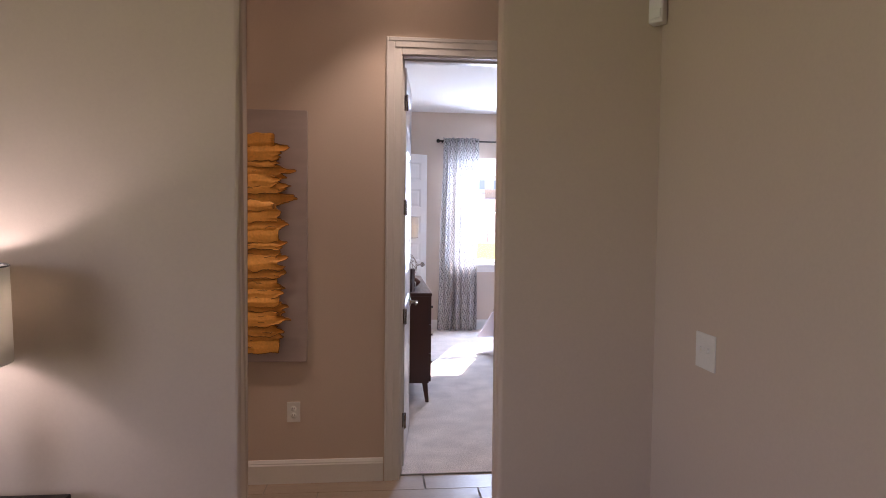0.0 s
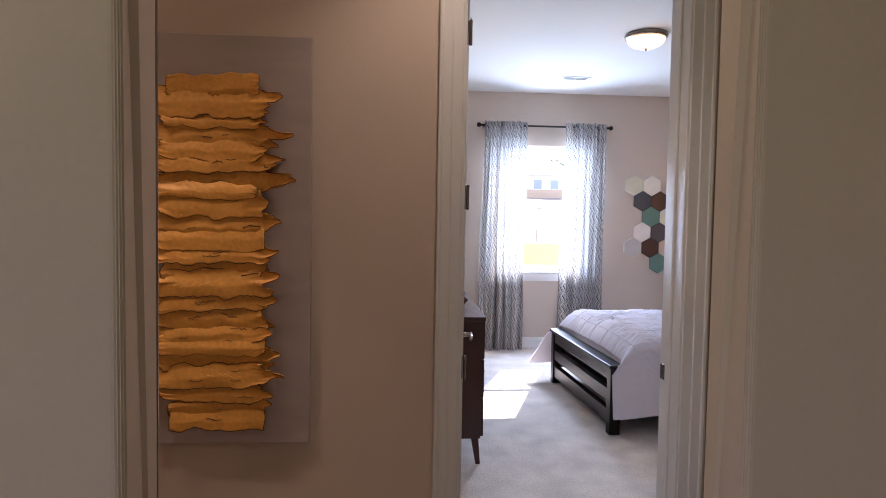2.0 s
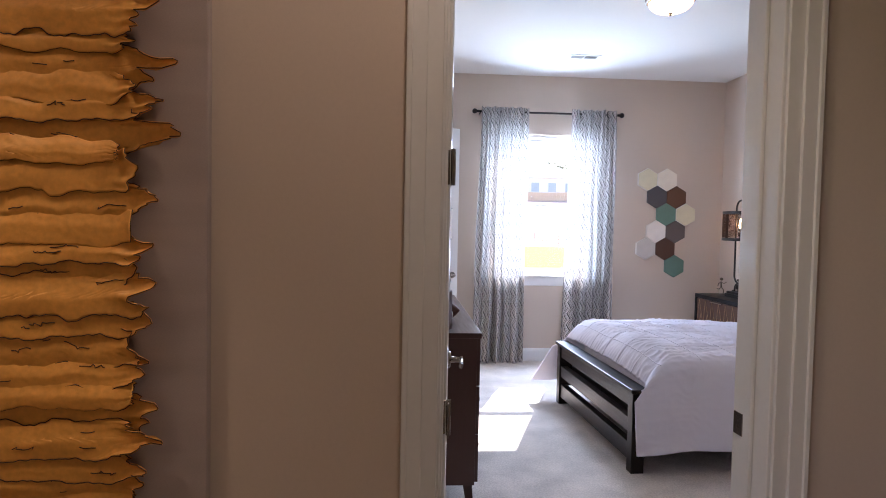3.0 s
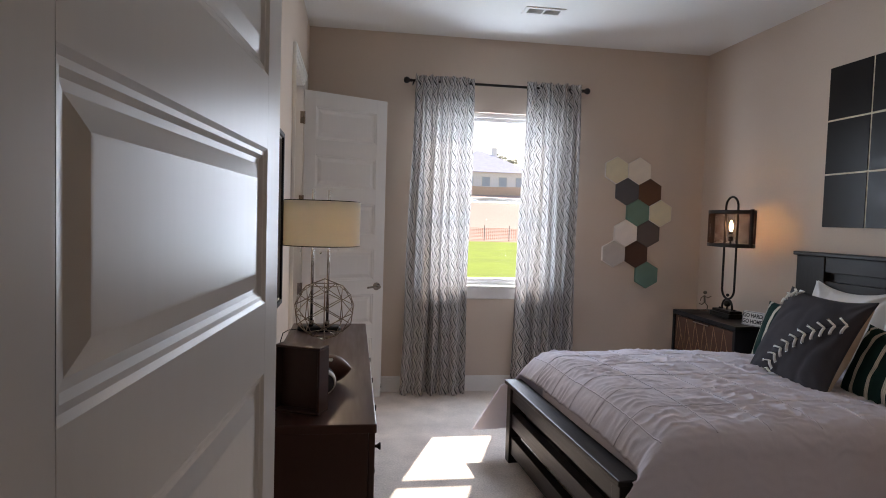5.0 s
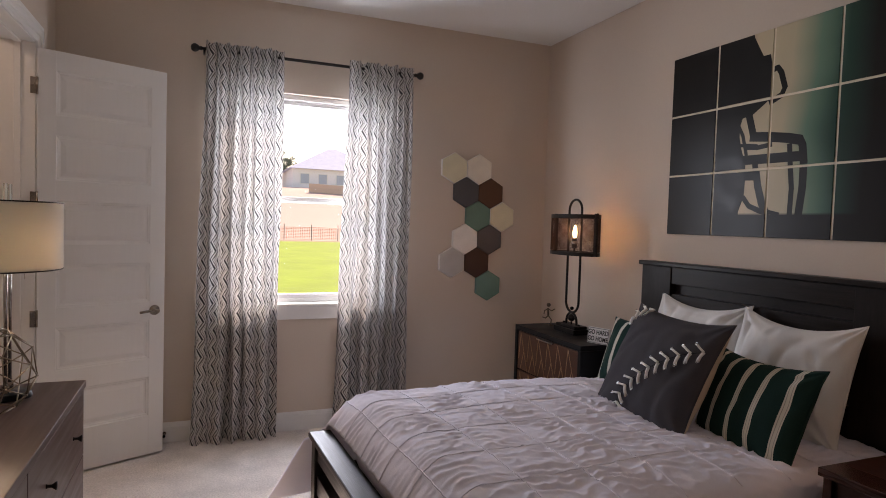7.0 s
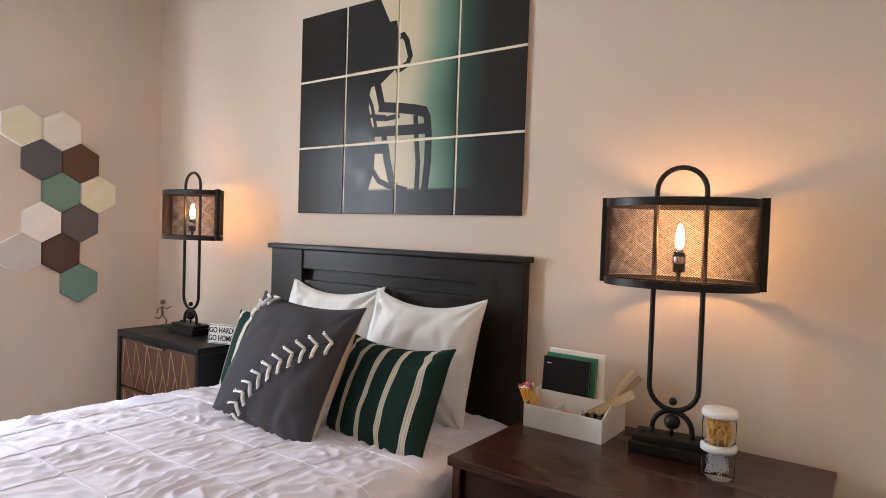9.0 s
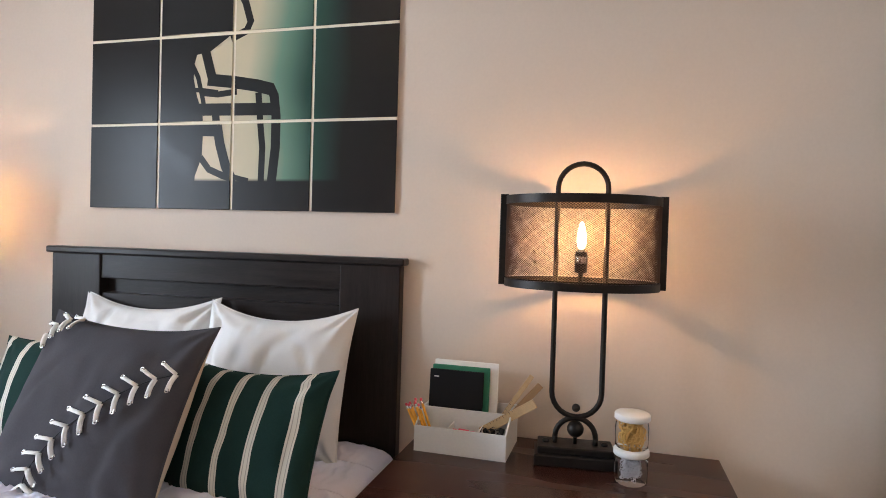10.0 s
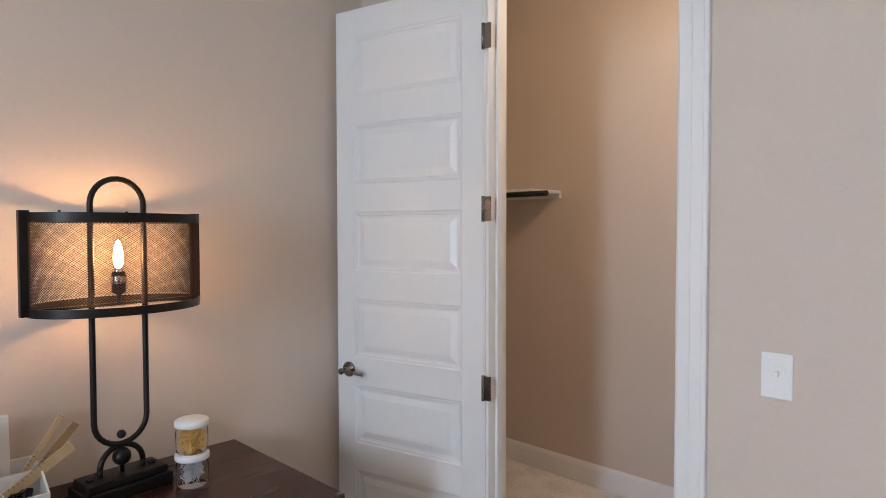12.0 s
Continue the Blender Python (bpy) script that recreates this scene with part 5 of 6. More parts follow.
SHAPES = helmet()
part("backing_board", boxes((0.004, PW - 0.004, -0.011, -0.001, -PH + 0.004, -0.004)), material("cream_backing", (0.80, 0.70, 0.55), 0.7, vary=0.04), picture, "cream backing board")
for c in range(4):
    for r in range(3):
        x0, z0 = c * (cw + PG), -r * (ch + PG) - ch
        bm = box(bmesh.new(), x0, x0 + cw, -0.0155, -0.011, z0, z0 + ch, bevel=0.0015, seg=1)
        uvl = bm.loops.layers.uv.new("UVMap")
        for f in bm.faces:
            for l in f.loops:
                l[uvl].uv = (l.vert.co.x / PW, 1 + l.vert.co.z / PH)
        panel = part("panel", bm, ARTPRINT, picture)
        e = 0.002
        for k, shape in enumerate(SHAPES):
            bm = bmesh.new()
            for poly in shape:
                bm.faces.new([bm.verts.new((u * PW / 4, -0.0161 - 0.00001 * k, -v * PH / 3)) for u, v in poly])
            bmesh.ops.remove_doubles(bm, verts=bm.verts, dist=1e-5)
            for co, no in (((x0 + e, 0, 0), (-1, 0, 0)), ((x0 + cw - e, 0, 0), (1, 0, 0)), ((0, 0, z0 + e), (0, 0, -1)), ((0, 0, z0 + ch - e), (0, 0, 1))):
                bmesh.ops.bisect_plane(bm, geom=bm.verts[:] + bm.edges[:] + bm.faces[:], plane_co=co, plane_no=no, clear_outer=True)
            if len(bm.faces):
                part("silhouette", bm, ARTDARK, panel)
            else:
                bm.free()

# ---- hexagon wall panels ----
HEXC = dict(cream=(0.74, 0.68, 0.50), ivory=(0.80, 0.73, 0.63), slate=(0.085, 0.085, 0.095), brown=(0.115, 0.052, 0.028), teal=(0.13, 0.24, 0.20), white=(0.82, 0.78, 0.74), grey=(0.56, 0.53, 0.50), dark=(0.10, 0.085, 0.085), umber=(0.075, 0.034, 0.022))
HEXM = {k: material("hex_" + k, v, 0.7, vary=0.10, scale=12, fine=150, bump=0.15) for k, v in HEXC.items()}
HEXSIDE = material("pale_hex_edge", (0.80, 0.77, 0.72), 0.5, vary=0.05)
R = 0.1245
HEXW = R * math.sqrt(3)
for row, col, kind_, words in ((0, 0, "cream", "cream"), (0, 1, "ivory", "ivory white"), (1, 0.5, "slate", "slate grey"), (1, 1.5, "brown", "brown"), (2, 1, "teal", "sage green"), (2, 2, "cream", "cream"),
                               (3, 0.5, "white", "white"), (3, 1.5, "dark", "charcoal"), (4, 0, "grey", "light grey"), (4, 1, "umber", "dark brown"), (5, 1.5, "teal", "sage green")):
    root = thing("hexagon_panel", pose(2.935 + col * HEXW, FAR, 1.981 - row * 1.5 * R), words + " hexagonal panel fixed on the wall", "wall art", "hexagon panels on the wall")
    bm = bmesh.new()
    rings = []
    for rad, y in ((R - 0.0015, 0), (R - 0.0015, -0.021), (R - 0.0035, -0.0235)):
        rings.append([bm.verts.new((rad * math.sin(math.pi / 3 * k), y, rad * math.cos(math.pi / 3 * k))) for k in range(6)])
    for a, b in zip(rings, rings[1:]):
        for k in range(6):
            bm.faces.new((a[k], a[(k + 1) % 6], b[(k + 1) % 6], b[k]))
    bm.faces.new(rings[0])
    bm.faces.new(rings[-1])
    part("body", bm, HEXSIDE if kind_ in ("cream", "ivory", "white", "grey") else HEXM[kind_], root)
    bm = bmesh.new()
    rings = [[bm.verts.new((rad * math.sin(math.pi / 3 * k), y, rad * math.cos(math.pi / 3 * k))) for k in range(6)] for rad, y in ((R - 0.006, -0.0235), (R - 0.006, -0.0252), (R - 0.009, -0.026))]
    for a, b in zip(rings, rings[1:]):
        for k in range(6):
            bm.faces.new((a[k], a[(k + 1) % 6], b[(k + 1) % 6], b[k]))
    bm.faces.new(rings[-1])
    part("face", bm, HEXM[kind_], root)

# ---- torn gold wall sculpture in the hall ----
BOARD = material("brushed_grey_board", (0.47, 0.405, 0.39), 0.40, 0.25, vary=0.14, scale=3, fine=200, bump=0.05, stretch=(1, 1, 6))
GOLD = material("torn_gold_leaf", (0.80, 0.385, 0.078), 0.50, 0.10, vary=0.16, scale=9, fine=80, bump=0.12, bump_scale=60, depth=0.002)
GOLDEDGE = material("burnt_edge", (0.075, 0.032, 0.013), 0.7, vary=0.3)
art = thing("wall_sculpture", pose(-0.745, 3.40, 0.712), "gold torn bark strips mounted on brushed grey board", "wall art")
part("board", box(bmesh.new(), 0, 0.61, -0.030, 0, 0, 1.42, bevel=0.003), BOARD, art)
STRIPS = ((55, 112, 130, 415), (103, 180, 72, 492), (168, 215, 108, 445), (205, 285, 32, 525), (255, 315, 82, 445), (298, 352, 100, 500), (335, 412, 22, 530), (395, 437, 52, 410),
          (420, 492, 45, 450), (484, 545, 86, 488), (534, 600, 66, 436), (590, 640, 60, 480), (630, 692, 110, 445), (672, 745, 38, 485), (735, 790, 70, 480), (780, 852, 60, 470),
          (842, 897, 80, 466), (880, 935, 102, 440), (920, 986, 90, 490), (976, 1040, 66, 500), (1030, 1087, 76, 466), (1083, 1132, 135, 460), (1115, 1177, 140, 440))
K = 0.00108
for n, (ya, yb, xa, xb) in enumerate(STRIPS):
    rs = random.Random(50 + n)
    xl, xr = 0.61 - (575 - xa) * K, 0.61 - (575 - xb) * K
    zt, zb = (1235 - ya) * K, (1235 - yb) * K
    nx, nz = 96, 18
    bm = bmesh.new()
    body_l, body_r = 0.105 + rs.uniform(-0.015, 0.02), 0.455 + rs.uniform(-0.02, 0.02)
    ph = rs.uniform(0, 9)
    ridge = rs.uniform(0.22, 0.6)
    rs_end, lean = rs.uniform(0, 1), rs.uniform(-0.045, 0.045)
    fingers = [[(rs.uniform(0.2, 0.8), rs.uniform(0.10, 0.18), 1.05), (rs.uniform(0.05, 0.4), rs.uniform(0.07, 0.14), rs.uniform(0.2, 0.75)), (rs.uniform(0.6, 0.95), rs.uniform(0.07, 0.14), rs.uniform(0.1, 0.6))] for _ in range(2)]

    def reach(side, v):
        """How far the torn end runs out at the height v: pointed fingers with ragged sides."""
        f = max(w * max(0, 1 - (abs(v - c0) / (2.2 * s0)) ** 1.6) for c0, s0, w in fingers[side])
        return max(0, min(1, f + 0.34 * noise.noise((v * 8 + n * 3.1, side, ph)) + 0.18 * noise.noise((v * 21, side, n))))
    left = [body_l - max(0, body_l - xl) * reach(0, j / nz) if xl < body_l else xl + 0.012 * noise.noise((j * 0.7, n, 0)) for j in range(nz + 1)]
    right = [body_r + max(0, xr - body_r) * reach(1, j / nz) if xr > body_r else xr + 0.012 * noise.noise((j * 0.7, n, 4)) for j in range(nz + 1)]
    grid = []
    for i in range(nx + 1):
        u = i / nx
        row = []
        for j in range(nz + 1):
            v = j / nz
            x = left[j] + (right[j] - left[j]) * u
            jag = 0.36 * noise.noise((x * 17 + ph, n, 1.0)) + 0.09 * noise.noise((x * 62, n, 2.0))
            jag2 = 0.36 * noise.noise((x * 16 + ph, n, 5.0)) + 0.09 * noise.noise((x * 58, n, 6.0))
            top = zt + (zt - zb) * (0.10 + jag * 0.6)
            bot = zb - (zt - zb) * (0.10 - jag2 * 0.75)
            slim = 1 - 0.35 * max(0, (abs(2 * u - 1) - 0.8) / 0.2) * rs_end
            z = (top + bot) / 2 + (top - bot) * (v - 0.5) * slim + (x - 0.28) * lean
            fold = ridge + 0.12 * noise.noise((x * 5, n, 8.0))
            wave = 0.006 * (v / fold if v < fold else (1 - v) / (1 - fold)) + 0.004 * noise.noise((x * 7, v * 2 + n, ph))
            curl = 0.016 * (abs(2 * u - 1) ** 8) + 0.012 * (1 - v) * (n % 3 != 0)
            fine = 0.0007 * noise.noise((x * 60, z * 90, 3.0))
            row.append(bm.verts.new((x, -0.042 - wave - curl - fine - 0.004 * (n % 2), z)))
        grid.append(row)
    for i in range(nx):
        for j in range(nz):
            f = bm.faces.new((grid[i][j], grid[i + 1][j], grid[i + 1][j + 1], grid[i][j + 1]))
            f.smooth = True
    rim = [grid[i][0].co.copy() for i in range(nx + 1)] + [grid[nx][j].co.copy() for j in range(1, nz)] + [grid[i][nz].co.copy() for i in range(nx, -1, -1)] + [grid[0][j].co.copy() for j in range(nz - 1, 0, -1)]
    cracks = []
    for q in range(rs.randint(1, 3)):
        i0, j0 = rs.randint(20, 70), rs.randint(5, 14)
        cracks.append([grid[i0 + k][max(1, min(nz - 1, j0 + round(1.2 * noise.noise((k * 0.5, n, q)))))].co + Vector((0, -0.0012, 0)) for k in range(0, rs.randint(5, 14))])
    strip = part("strip", bm, GOLD, art)
    mod = strip.modifiers.new("thickness", "SOLIDIFY")
    mod.thickness, mod.offset = 0.0025, 1
    part("torn_edge", tube(bmesh.new(), rim, 0.0013, 5, closed=True), GOLDEDGE, strip, "burnt dark torn edge" if n == 0 else "")
    for line in cracks:
        if len(line) > 2:
            part("crack", tube(bmesh.new(), line, 0.0012, 5), GOLDEDGE, strip)

# ---- dresser lamp with wire ball ----
SHADE = bpy.data.materials.new("linen_shade")
SHADE.use_nodes = True
_n, _l = SHADE.node_tree.nodes, SHADE.node_tree.links
_d, _t, _m = _n.new("ShaderNodeBsdfDiffuse"), _n.new("ShaderNodeBsdfTranslucent"), _n.new("ShaderNodeMixShader")
_w = _n.new("ShaderNodeTexNoise")
_w.inputs["Scale"].default_value = 400
_r = _n.new("ShaderNodeMapRange")
_r.inputs[3].default_value, _r.inputs[4].default_value = 0.62, 0.78
_c = _n.new("ShaderNodeCombineColor")
_l.new(_w.outputs[0], _r.inputs[0])
_l.new(_r.outputs[0], _c.inputs[0])
_l.new(_r.outputs[0], _c.inputs[1])
_l.new(_r.outputs[0], _c.inputs[2])
_l.new(_c.outputs[0], _d.inputs[0])
_t.inputs[0].default_value = (0.70, 0.64, 0.54, 1)
_m.inputs[0].default_value = 0.35
_l.new(_d.outputs[0], _m.inputs[1])
_l.new(_t.outputs[0], _m.inputs[2])
_l.new(_m.outputs[0], _n["Material Output"].inputs[0])

dl = thing("dresser_lamp", pose(0.462, 6.30, 0.925), "lamp with white drum shade on slim metal uprights, lit", "table lamp")
part("base", lathe(bmesh.new(), [(0, 0), (0.105, 0), (0.108, 0.004), (0.106, 0.018), (0.100, 0.022), (0, 0.023)], 40, squash=0.62), BLACK, dl, "oval black base")
part("shade", lathe(bmesh.new(), [(0.192, 0.425), (0.192, 0.645), (0.1895, 0.645), (0.1895, 0.425), (0.192, 0.425)], 56), SHADE, dl, "white linen drum shade")
for z in (0.425, 0.643):
    part("shade_ring", tube(bmesh.new(), [(0.1915 * math.cos(6.283 * k / 48), 0.1915 * math.sin(6.283 * k / 48), z) for k in range(48)], 0.0025, 6, closed=True), IRON, dl)
for k in range(4):
    a = math.pi / 4 + math.pi / 2 * k
    x, y = 0.055 * math.cos(a), 0.035 * math.sin(a)
    part("upright", tube(bmesh.new(), [(x, y, 0.02), (x, y, 0.70)], 0.006, 10), CHROME, dl, "slim chrome upright" if k == 0 else "")
    part("ferrule", lathe(bmesh.new(), [(0.0062, 0.022), (0.0105, 0.022), (0.0105, 0.046), (0.0062, 0.048)], 16, pose(x, y, 0)), NICKEL, dl)
part("cross_plate", boxes((-0.06, 0.06, -0.04, 0.04, 0.44, 0.446), (-0.19, 0.19, -0.003, 0.003, 0.50, 0.504)), CHROME, dl)
for x in (-0.10, 0.085):
    part("pull_chain", tube(bmesh.new(), [(x, 0, 0.44), (x, 0, 0.39)], 0.001, 5), CHROME, dl)
    part("pull_ball", lathe(bmesh.new(), [(max(0, 0.006 * math.sin(a)), 0.386 - 0.006 * math.cos(a)) for a in [math.pi * k / 8 for k in range(9)]], 10), CHROME, dl)
cord = thing("lamp_cord", pose(0, 0, 0), "dark lamp cord behind the dresser", "cord")
part("cable", tube(bmesh.new(), [(0.365, 6.30, 0.930), (0.34, 6.29, 0.9285), (0.315, 6.27, 0.929), (0.290, 6.26, 0.915), (0.275, 6.255, 0.86), (0.27, 6.25, 0.6)], 0.0022, 7), BLACK, cord)
CHAMPAGNE = plain("dark_champagne_metal", (0.26, 0.21, 0.16), 0.35, 1.0)
wire_ball = thing("wire_ball", pose(0.497, 6.05, 0.925 + 0.1425), "open geometric ball of thin champagne metal wires on dresser", "decorative ball")
core = bmesh.new()
bmesh.ops.create_icosphere(core, subdivisions=1, radius=1.0)
bmesh.ops.transform(core, matrix=pose(0, 0, 0, 0, 0, 20), verts=core.verts)
crown = {f.index: f.calc_center_median().normalized() * 0.1405 for f in core.faces}
wires = [(crown[f.index], v.co.normalized() * 0.1405) for f in core.faces for v in f.verts]
wires += [(crown[e.link_faces[0].index], crown[e.link_faces[1].index]) for e in core.edges]
joints = {tuple(round(c, 5) for c in p) for w in wires for p in w}
core.free()
for p, q in wires:
    part("wire", tube(bmesh.new(), [p, q], 0.0021, 6), CHAMPAGNE, wire_ball)
for p in sorted(joints):
    part("joint", lathe(bmesh.new(), [(max(0, 0.0033 * math.sin(t)), -0.0033 * math.cos(t)) for t in [math.pi * k / 6 for k in range(7)]], 8, pose(*p)), CHAMPAGNE, wire_ball)

# shadow box and balls on the dresser
sb = thing("shadow_box", pose(0.402, 5.02, 0.925, 0, 0, -24), "dark brown wooden shadow box standing on the dresser", "shadow box")
part("back_board", boxes((0.006, 0.139, 0.034, 0.040, 0.006, 0.189)), DRESSER, sb)
for row in ((0, 0.145, 0, 0.060, 0, 0.007), (0, 0.145, 0, 0.060, 0.188, 0.195), (0, 0.007, 0, 0.060, 0.007, 0.188), (0.138, 0.145, 0, 0.060, 0.007, 0.188)):
    part("side", box(bmesh.new(), *row, bevel=0.0015, seg=1), DRESSER, sb)
part("clip", boxes((0.122, 0.128, 0.030, 0.034, 0.07, 0.11)), NICKEL, sb, "small metal clip")
LEATHER = material("brown_leather", (0.105, 0.035, 0.022), 0.45, vary=0.2, scale=12, fine=300, bump=0.3, bump_scale=500)


def ball_profile(length, r, n=20):
    return [(r * math.sin(math.pi * k / n) ** 0.85 if 0 < k < n else 0, -length / 2 + length * k / n) for k in range(n + 1)]


fb = thing("football", pose(0.556, 5.318, 0.925 + 0.0485, 84, 0, 62) @ pose(0, 0, 0, 0, 0, 38), "brown leather football lying on the dresser", "football")
part("body", lathe(bmesh.new(), ball_profile(0.155, 0.047), 32), LEATHER, fb)
part("lace_patch", boxes((-0.010, 0.010, 0.0430, 0.0478, -0.035, 0.0), bevel=0.001), PLASTIC, fb, "white printed patch")
part("lace_patch", boxes((-0.006, 0.006, 0.0428, 0.0472, 0.008, 0.024), bevel=0.001), PLASTIC, fb)
gb = thing("toy_football", pose(0.530, 5.185, 0.925 + 0.0455, 92, 0, 14), "small charcoal football with white band on dresser", "football")
part("body", lathe(bmesh.new(), ball_profile(0.15, 0.045), 28), CHARCOAL, gb)
part("band", lathe(bmesh.new(), [(0.0385, 0.026), (0.0425, 0.026), (0.0355, 0.044), (0.032, 0.044)], 28), LACE, gb, "white painted band")

# ---- living room: side table and lamp ----
st = thing("side_table", pose(-1.42, 1.63, 0), "dark wooden side table by the wall", "side table")
part("top", box(bmesh.new(), 0, 0.63, 0, 0.47, 0.515, 0.545, bevel=0.004), ESPRESSO, st)
for x in (0.02, 0.565):
    for y in (0.02, 0.405):
        part("leg", box(bmesh.new(), x, x + 0.045, y, y + 0.045, 0, 0.515, bevel=0.003), ESPRESSO_Z, st)
ll = thing("side_table_lamp", pose(-1.085, 1.90, 0.545), "table lamp with white drum shade beside the opening", "table lamp")
part("foot", lathe(bmesh.new(), [(0, 0), (0.07, 0), (0.07, 0.012), (0.02, 0.025), (0.012, 0.06), (0.03, 0.16), (0.042, 0.26), (0.03, 0.36), (0.012, 0.42), (0.008, 0.68), (0, 0.68)], 32), CHROME, ll)
part("shade", lathe(bmesh.new(), [(0.200, 0.502), (0.192, 0.815), (0.1895, 0.815), (0.1975, 0.502), (0.200, 0.502)], 48), SHADE, ll, "white linen drum shade")
part("shade_ring", tube(bmesh.new(), [(0.192 * math.cos(6.283 * k / 40), 0.192 * math.sin(6.283 * k / 40), 0.813) for k in range(40)], 0.003, 6, closed=True), IRON, ll)

# ---- outside ----
LAWN = material("lawn_and_dirt", (0.22, 0.31, 0.05), 0.95, vary=0.25, scale=0.6, fine=14, bump=0.6, bump_scale=20, spec=0.1, depth=0.03)
_n, _l = LAWN.node_tree.nodes, LAWN.node_tree.links
_tc, _sp, _mr, _mx = _n.new("ShaderNodeTexCoord"), _n.new("ShaderNodeSeparateXYZ"), _n.new("ShaderNodeMapRange"), _n.new("ShaderNodeMix")
_mx.data_type = "RGBA"
_l.new(_tc.outputs["Object"], _sp.inputs[0])
_mr.inputs[1].default_value, _mr.inputs[2].default_value = 56.0, 59.0
_l.new(_sp.outputs[1], _mr.inputs[0])
_l.new(_mr.outputs[0], _mx.inputs["Factor"])
_b = _n["Principled BSDF"]
_l.new(_b.inputs["Base Color"].links[0].from_socket, _mx.inputs["A"])
_mx.inputs["B"].default_value = (0.52, 0.40, 0.35, 1)
_l.new(_mx.outputs["Result"], _b.inputs["Base Color"])


def ground_z(x, y):
    d = min(1, max(0, (y - 58) / 46))
    return -0.40 + 7.0 * d * d * (3 - 2 * d) + (0.25 * noise.noise((x * 0.12, y * 0.12, 0)) if y > 58 else 0)


def steps(a, b, n, power=3.0):
    return [a + (b - a) * (0.5 + 0.5 * math.copysign(abs(2 * i / n - 1) ** power, 2 * i / n - 1)) for i in range(n + 1)]


bm = bmesh.new()
xs = steps(-900, 940, 60)
ys = [-900, -500, -200, -80, -30, -10, 0, 8, 14, 22, 32, 42, 50, 55] + [58 + 2 * k for k in range(26)] + [120, 150, 200, 300, 500, 900, 1500]
gg = [[bm.verts.new((x, y, ground_z(x, y))) for y in ys] for x in xs]
for i in range(len(xs) - 1):
    for j in range(len(ys) - 1):
        f = bm.faces.new((gg[i][j], gg[i + 1][j], gg[i + 1][j + 1], gg[i][j + 1]))
        f.smooth = True
tagged(solid("ground", bm, LAWN), "mown green lawn rising to bare pinkish building ground", "ground", kind="structure")

# orange safety fence along the lawn's end
ORANGE = plain("orange_net", (0.80, 0.36, 0.26), 0.7)
POST = plain("steel_post", (0.12, 0.11, 0.10), 0.7)
fence = thing("safety_fence", pose(0, 59, ground_z(0, 59)), "orange plastic safety net on steel posts", "fence")
for k in range(16):
    part("post", tube(bmesh.new(), [(-4 + 2.4 * k, 0, -0.3), (-4 + 2.4 * k, 0, 1.45)], 0.035, 6), POST, fence)
for k in range(9):
    part("net_band", tube(bmesh.new(), [(-4, 0, 0.1 + 0.135 * k), (32, 0, 0.1 + 0.135 * k)], 0.022, 4), ORANGE, fence)
tagged(part("net_cords", boxes(*[(-4 + 0.2 * k, -3.99 + 0.2 * k + 0.025, -0.008, 0.008, 0.1, 1.2) for k in range(180)]), ORANGE, fence), kind="stuff")

# wooden garden fence before the far house
PLANKF = material("weathered_fence_wood", (0.62, 0.45, 0.36), 0.85, vary=0.2, scale=2, fine=20)
far_fence = thing("garden_fence", pose(13.5, 92, ground_z(13.5, 92) - 0.1), "brown wooden garden fence on the slope", "fence")
slat = mesh_of("slat", box(bmesh.new(), 0, 0.29, -0.02, 0.02, 0, 1.35, bevel=0.01, seg=1), PLANKF)
for k in range(60):
    x = 2.0 + 0.3 * k
    part("slat", slat, None, far_fence, m=pose(x, 0.02 * (k % 2), ground_z(13.5 + x, 92) - ground_z(13.5, 92)))
for z in (0.3, 1.05):
    part("rail", boxes((2.0, 20.0, 0.03, 0.09, z, z + 0.1)), PLANKF, far_fence)

STUCCO = material("pale_stucco", (0.86, 0.85, 0.86), 0.9, vary=0.04, scale=0.5, fine=6)
# roof and glass colours are lifted towards pale blue for the distance haze
ROOF = material("hazed_grey_shingles", (0.52, 0.56, 0.72), 0.9, vary=0.15, scale=1.2, fine=12)
HGLASS = plain("hazed_far_glass", (0.42, 0.47, 0.56), 0.1)
rh = 102.0


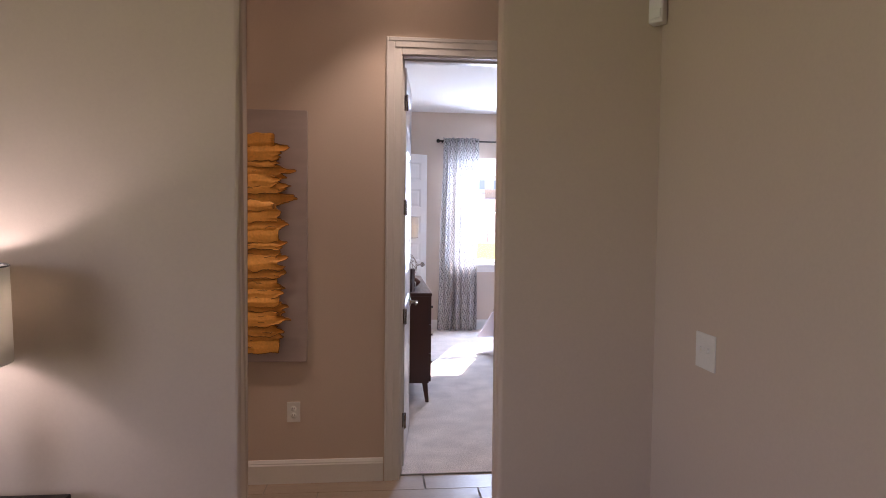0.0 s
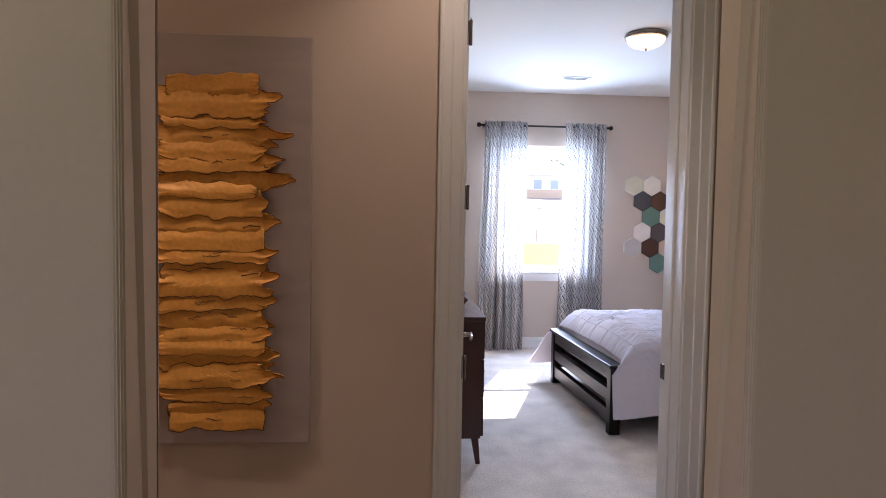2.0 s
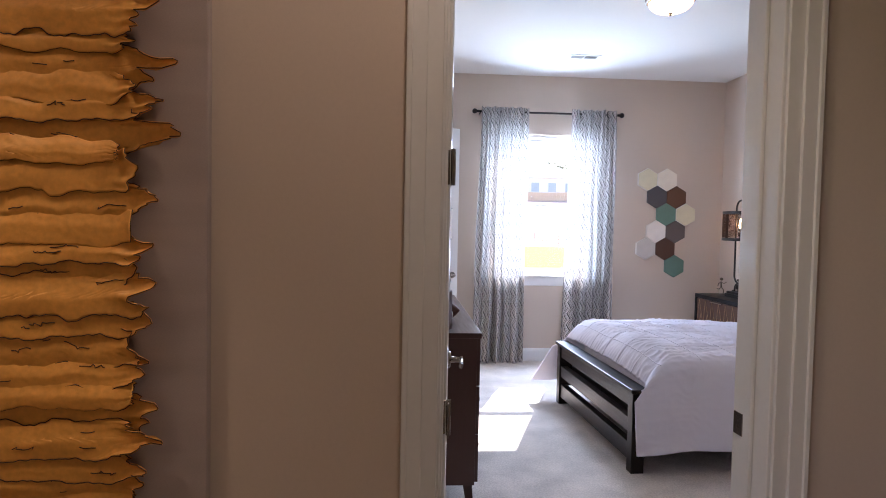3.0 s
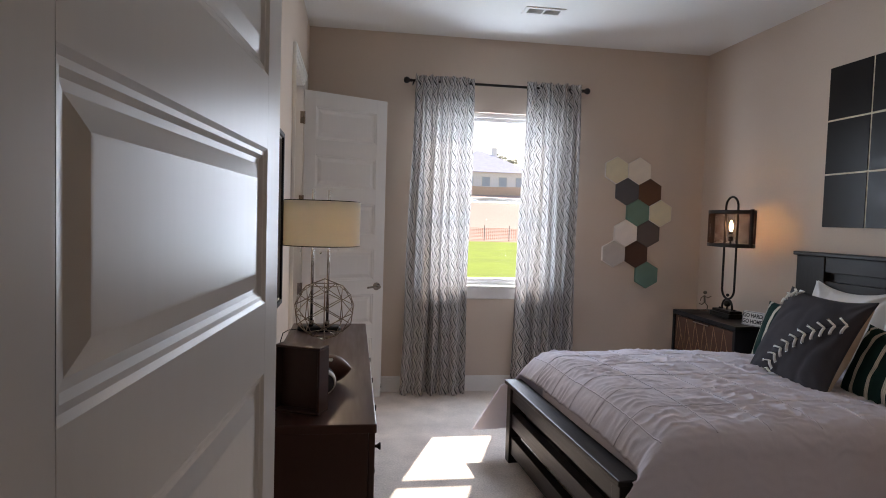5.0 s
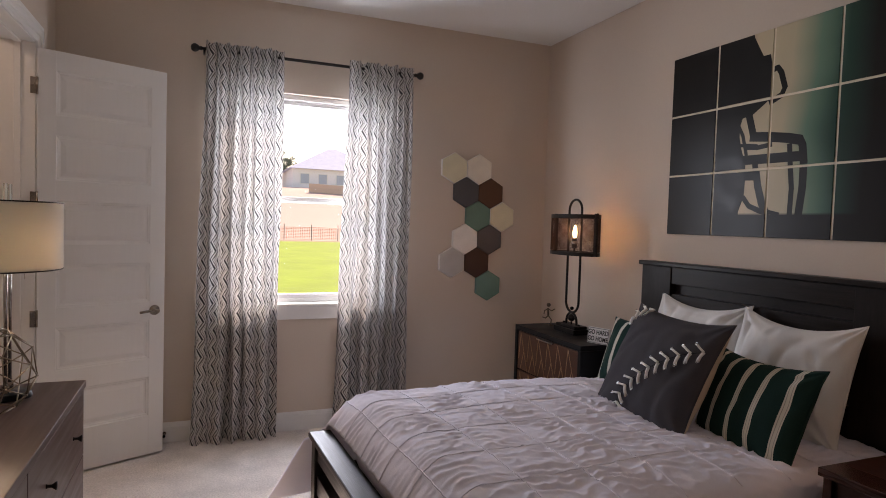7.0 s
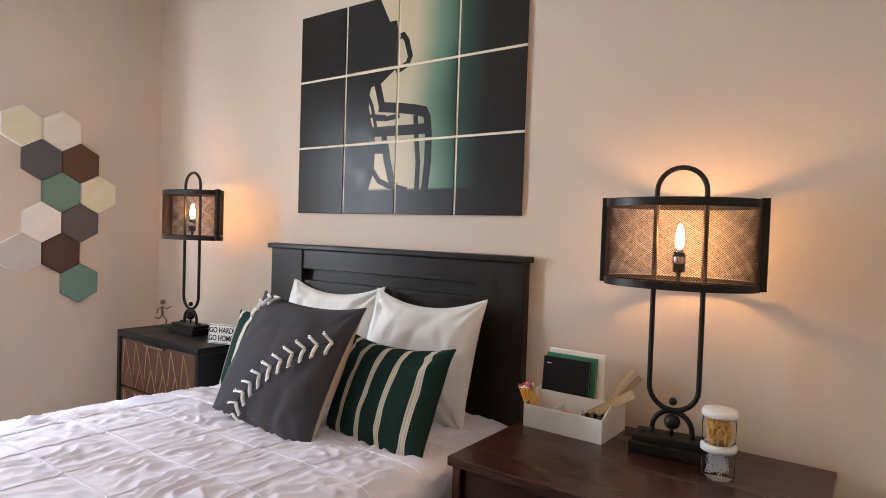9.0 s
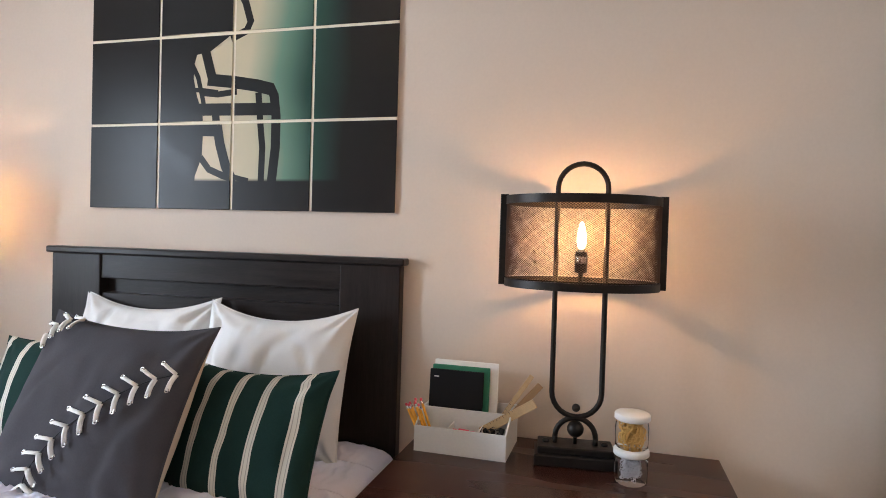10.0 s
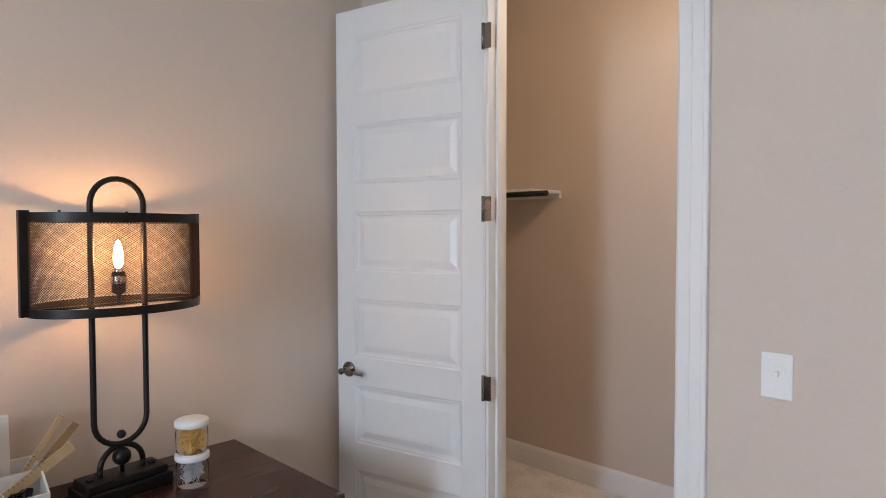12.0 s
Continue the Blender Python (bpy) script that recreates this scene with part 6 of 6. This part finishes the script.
def house(x, y, w, d, hwall, hroof, label):
    z = ground_z(x, y) - 0.2
    r = thing("house", pose(x, y, z), label, "house")
    part("wall", boxes((-w / 2, w / 2, 0, d, 0, hwall)), STUCCO, r)
    bm = bmesh.new()
    o = 0.7
    base = [bm.verts.new(p) for p in ((-w / 2 - o, -o, hwall), (w / 2 + o, -o, hwall), (w / 2 + o, d + o, hwall), (-w / 2 - o, d + o, hwall))]
    k = max(0.6, (w - d) / 2)
    tops = [bm.verts.new(p) for p in ((-k, d / 2, hwall + hroof), (k, d / 2, hwall + hroof))]
    for f in ((base[0], base[1], tops[1], tops[0]), (base[1], base[2], tops[1]), (base[2], base[3], tops[0], tops[1]), (base[3], base[0], tops[0]), tuple(base[::-1])):
        bm.faces.new(f)
    roof = part("roof", bm, ROOF, r, "grey shingled hip roof, haze mixed into its colour")
    part("chimney", boxes((w * 0.16, w * 0.16 + 0.9, d * 0.5, d * 0.5 + 0.8, hwall + hroof * 0.5, hwall + hroof + 0.7)), STUCCO, roof)
    for k in range(5):
        x0 = -w / 2 + w * (0.08 + 0.185 * k)
        win = part("window", boxes((x0 - 0.12, x0, -0.06, 0, 0.9, 2.6), (x0 + 1.3, x0 + 1.42, -0.06, 0, 0.9, 2.6), (x0, x0 + 1.3, -0.06, 0, 2.5, 2.6), (x0, x0 + 1.3, -0.06, 0, 0.9, 1.0)), TRIM, r)
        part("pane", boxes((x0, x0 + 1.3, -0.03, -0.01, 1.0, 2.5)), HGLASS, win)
    return r


house(22.3, rh, 15.5, 15.0, 3.3, 4.3, "pale single storey house with grey hip roof")
house(-4.0, 128, 14, 11, 3.0, 3.2, "pale distant house with grey hip roof")

BARK = material("bark", (0.10, 0.075, 0.055), 0.95, vary=0.3, scale=6, fine=40, bump=0.5)
# leaf green paled to carry the haze over the far trees
LEAFM = material("hazed_far_leaves", (0.15, 0.18, 0.13), 0.8, vary=0.4, scale=0.8, fine=8)


def tree(x, y, h, seed, label):
    rt = random.Random(seed)
    r = thing("tree", pose(x, y, ground_z(x, y) - 0.2), label, "tree", "far trees")
    bm = bmesh.new()

    def limb(p, q, r0):
        pts = [p.lerp(q, t) + Vector((rt.uniform(-1, 1), rt.uniform(-1, 1), 0)) * 0.03 * (q - p).length for t in (0, 0.35, 0.7, 1)]
        for a, b, rr in zip(pts, pts[1:], (r0, r0 * 0.75, r0 * 0.5)):
            tube(bm, [a, b], rr, 7)
    topp = Vector((0, 0, h * 0.72))
    limb(Vector((0, 0, 0)), topp, h * 0.028)
    tips = []
    for k in range(13):
        z = h * rt.uniform(0.3, 0.72)
        a = rt.uniform(0, 6.28)
        l = h * rt.uniform(0.16, 0.32)
        tip = Vector((l * math.cos(a), l * math.sin(a), z + l * rt.uniform(0.25, 0.9)))
        limb(Vector((0, 0, z)), tip, h * 0.010)
        tips.append(tip)
    tips.append(topp)
    part("trunk", bm, BARK, r)
    verts, faces = [], []
    for tip in tips:
        for c in range(7):
            cc = tip + Vector((rt.gauss(0, 1), rt.gauss(0, 1), rt.gauss(0, 0.7))) * h * 0.065
            for q in range(46):
                p = cc + Vector((rt.gauss(0, 1), rt.gauss(0, 1), rt.gauss(0, 0.8))) * h * 0.030
                e = Euler((rt.uniform(0, 6), rt.uniform(0, 6), rt.uniform(0, 6))).to_matrix()
                s_ = h * rt.uniform(0.010, 0.020)
                b = len(verts)
                verts += [p + e @ Vector(v) * s_ for v in ((-1, -0.5, 0), (0, -0.6, 0.2), (1, 0, 0), (0, 0.6, 0.2))]
                faces.append((b, b + 1, b + 2, b + 3))
    me = bpy.data.meshes.new("crown")
    me.from_pydata(verts, [], faces)
    me.materials.append(LEAFM)
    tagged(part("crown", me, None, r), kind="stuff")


tree(12.5, 112, 7.5, 1, "far leafy tree with an open crown")
tree(15.5, 118, 6.5, 2, "far leafy tree with an open crown")
tree(9.0, 120, 8.0, 3, "far leafy tree with an open crown")
tree(31.0, 125, 9.0, 4, "far leafy tree beside the house")
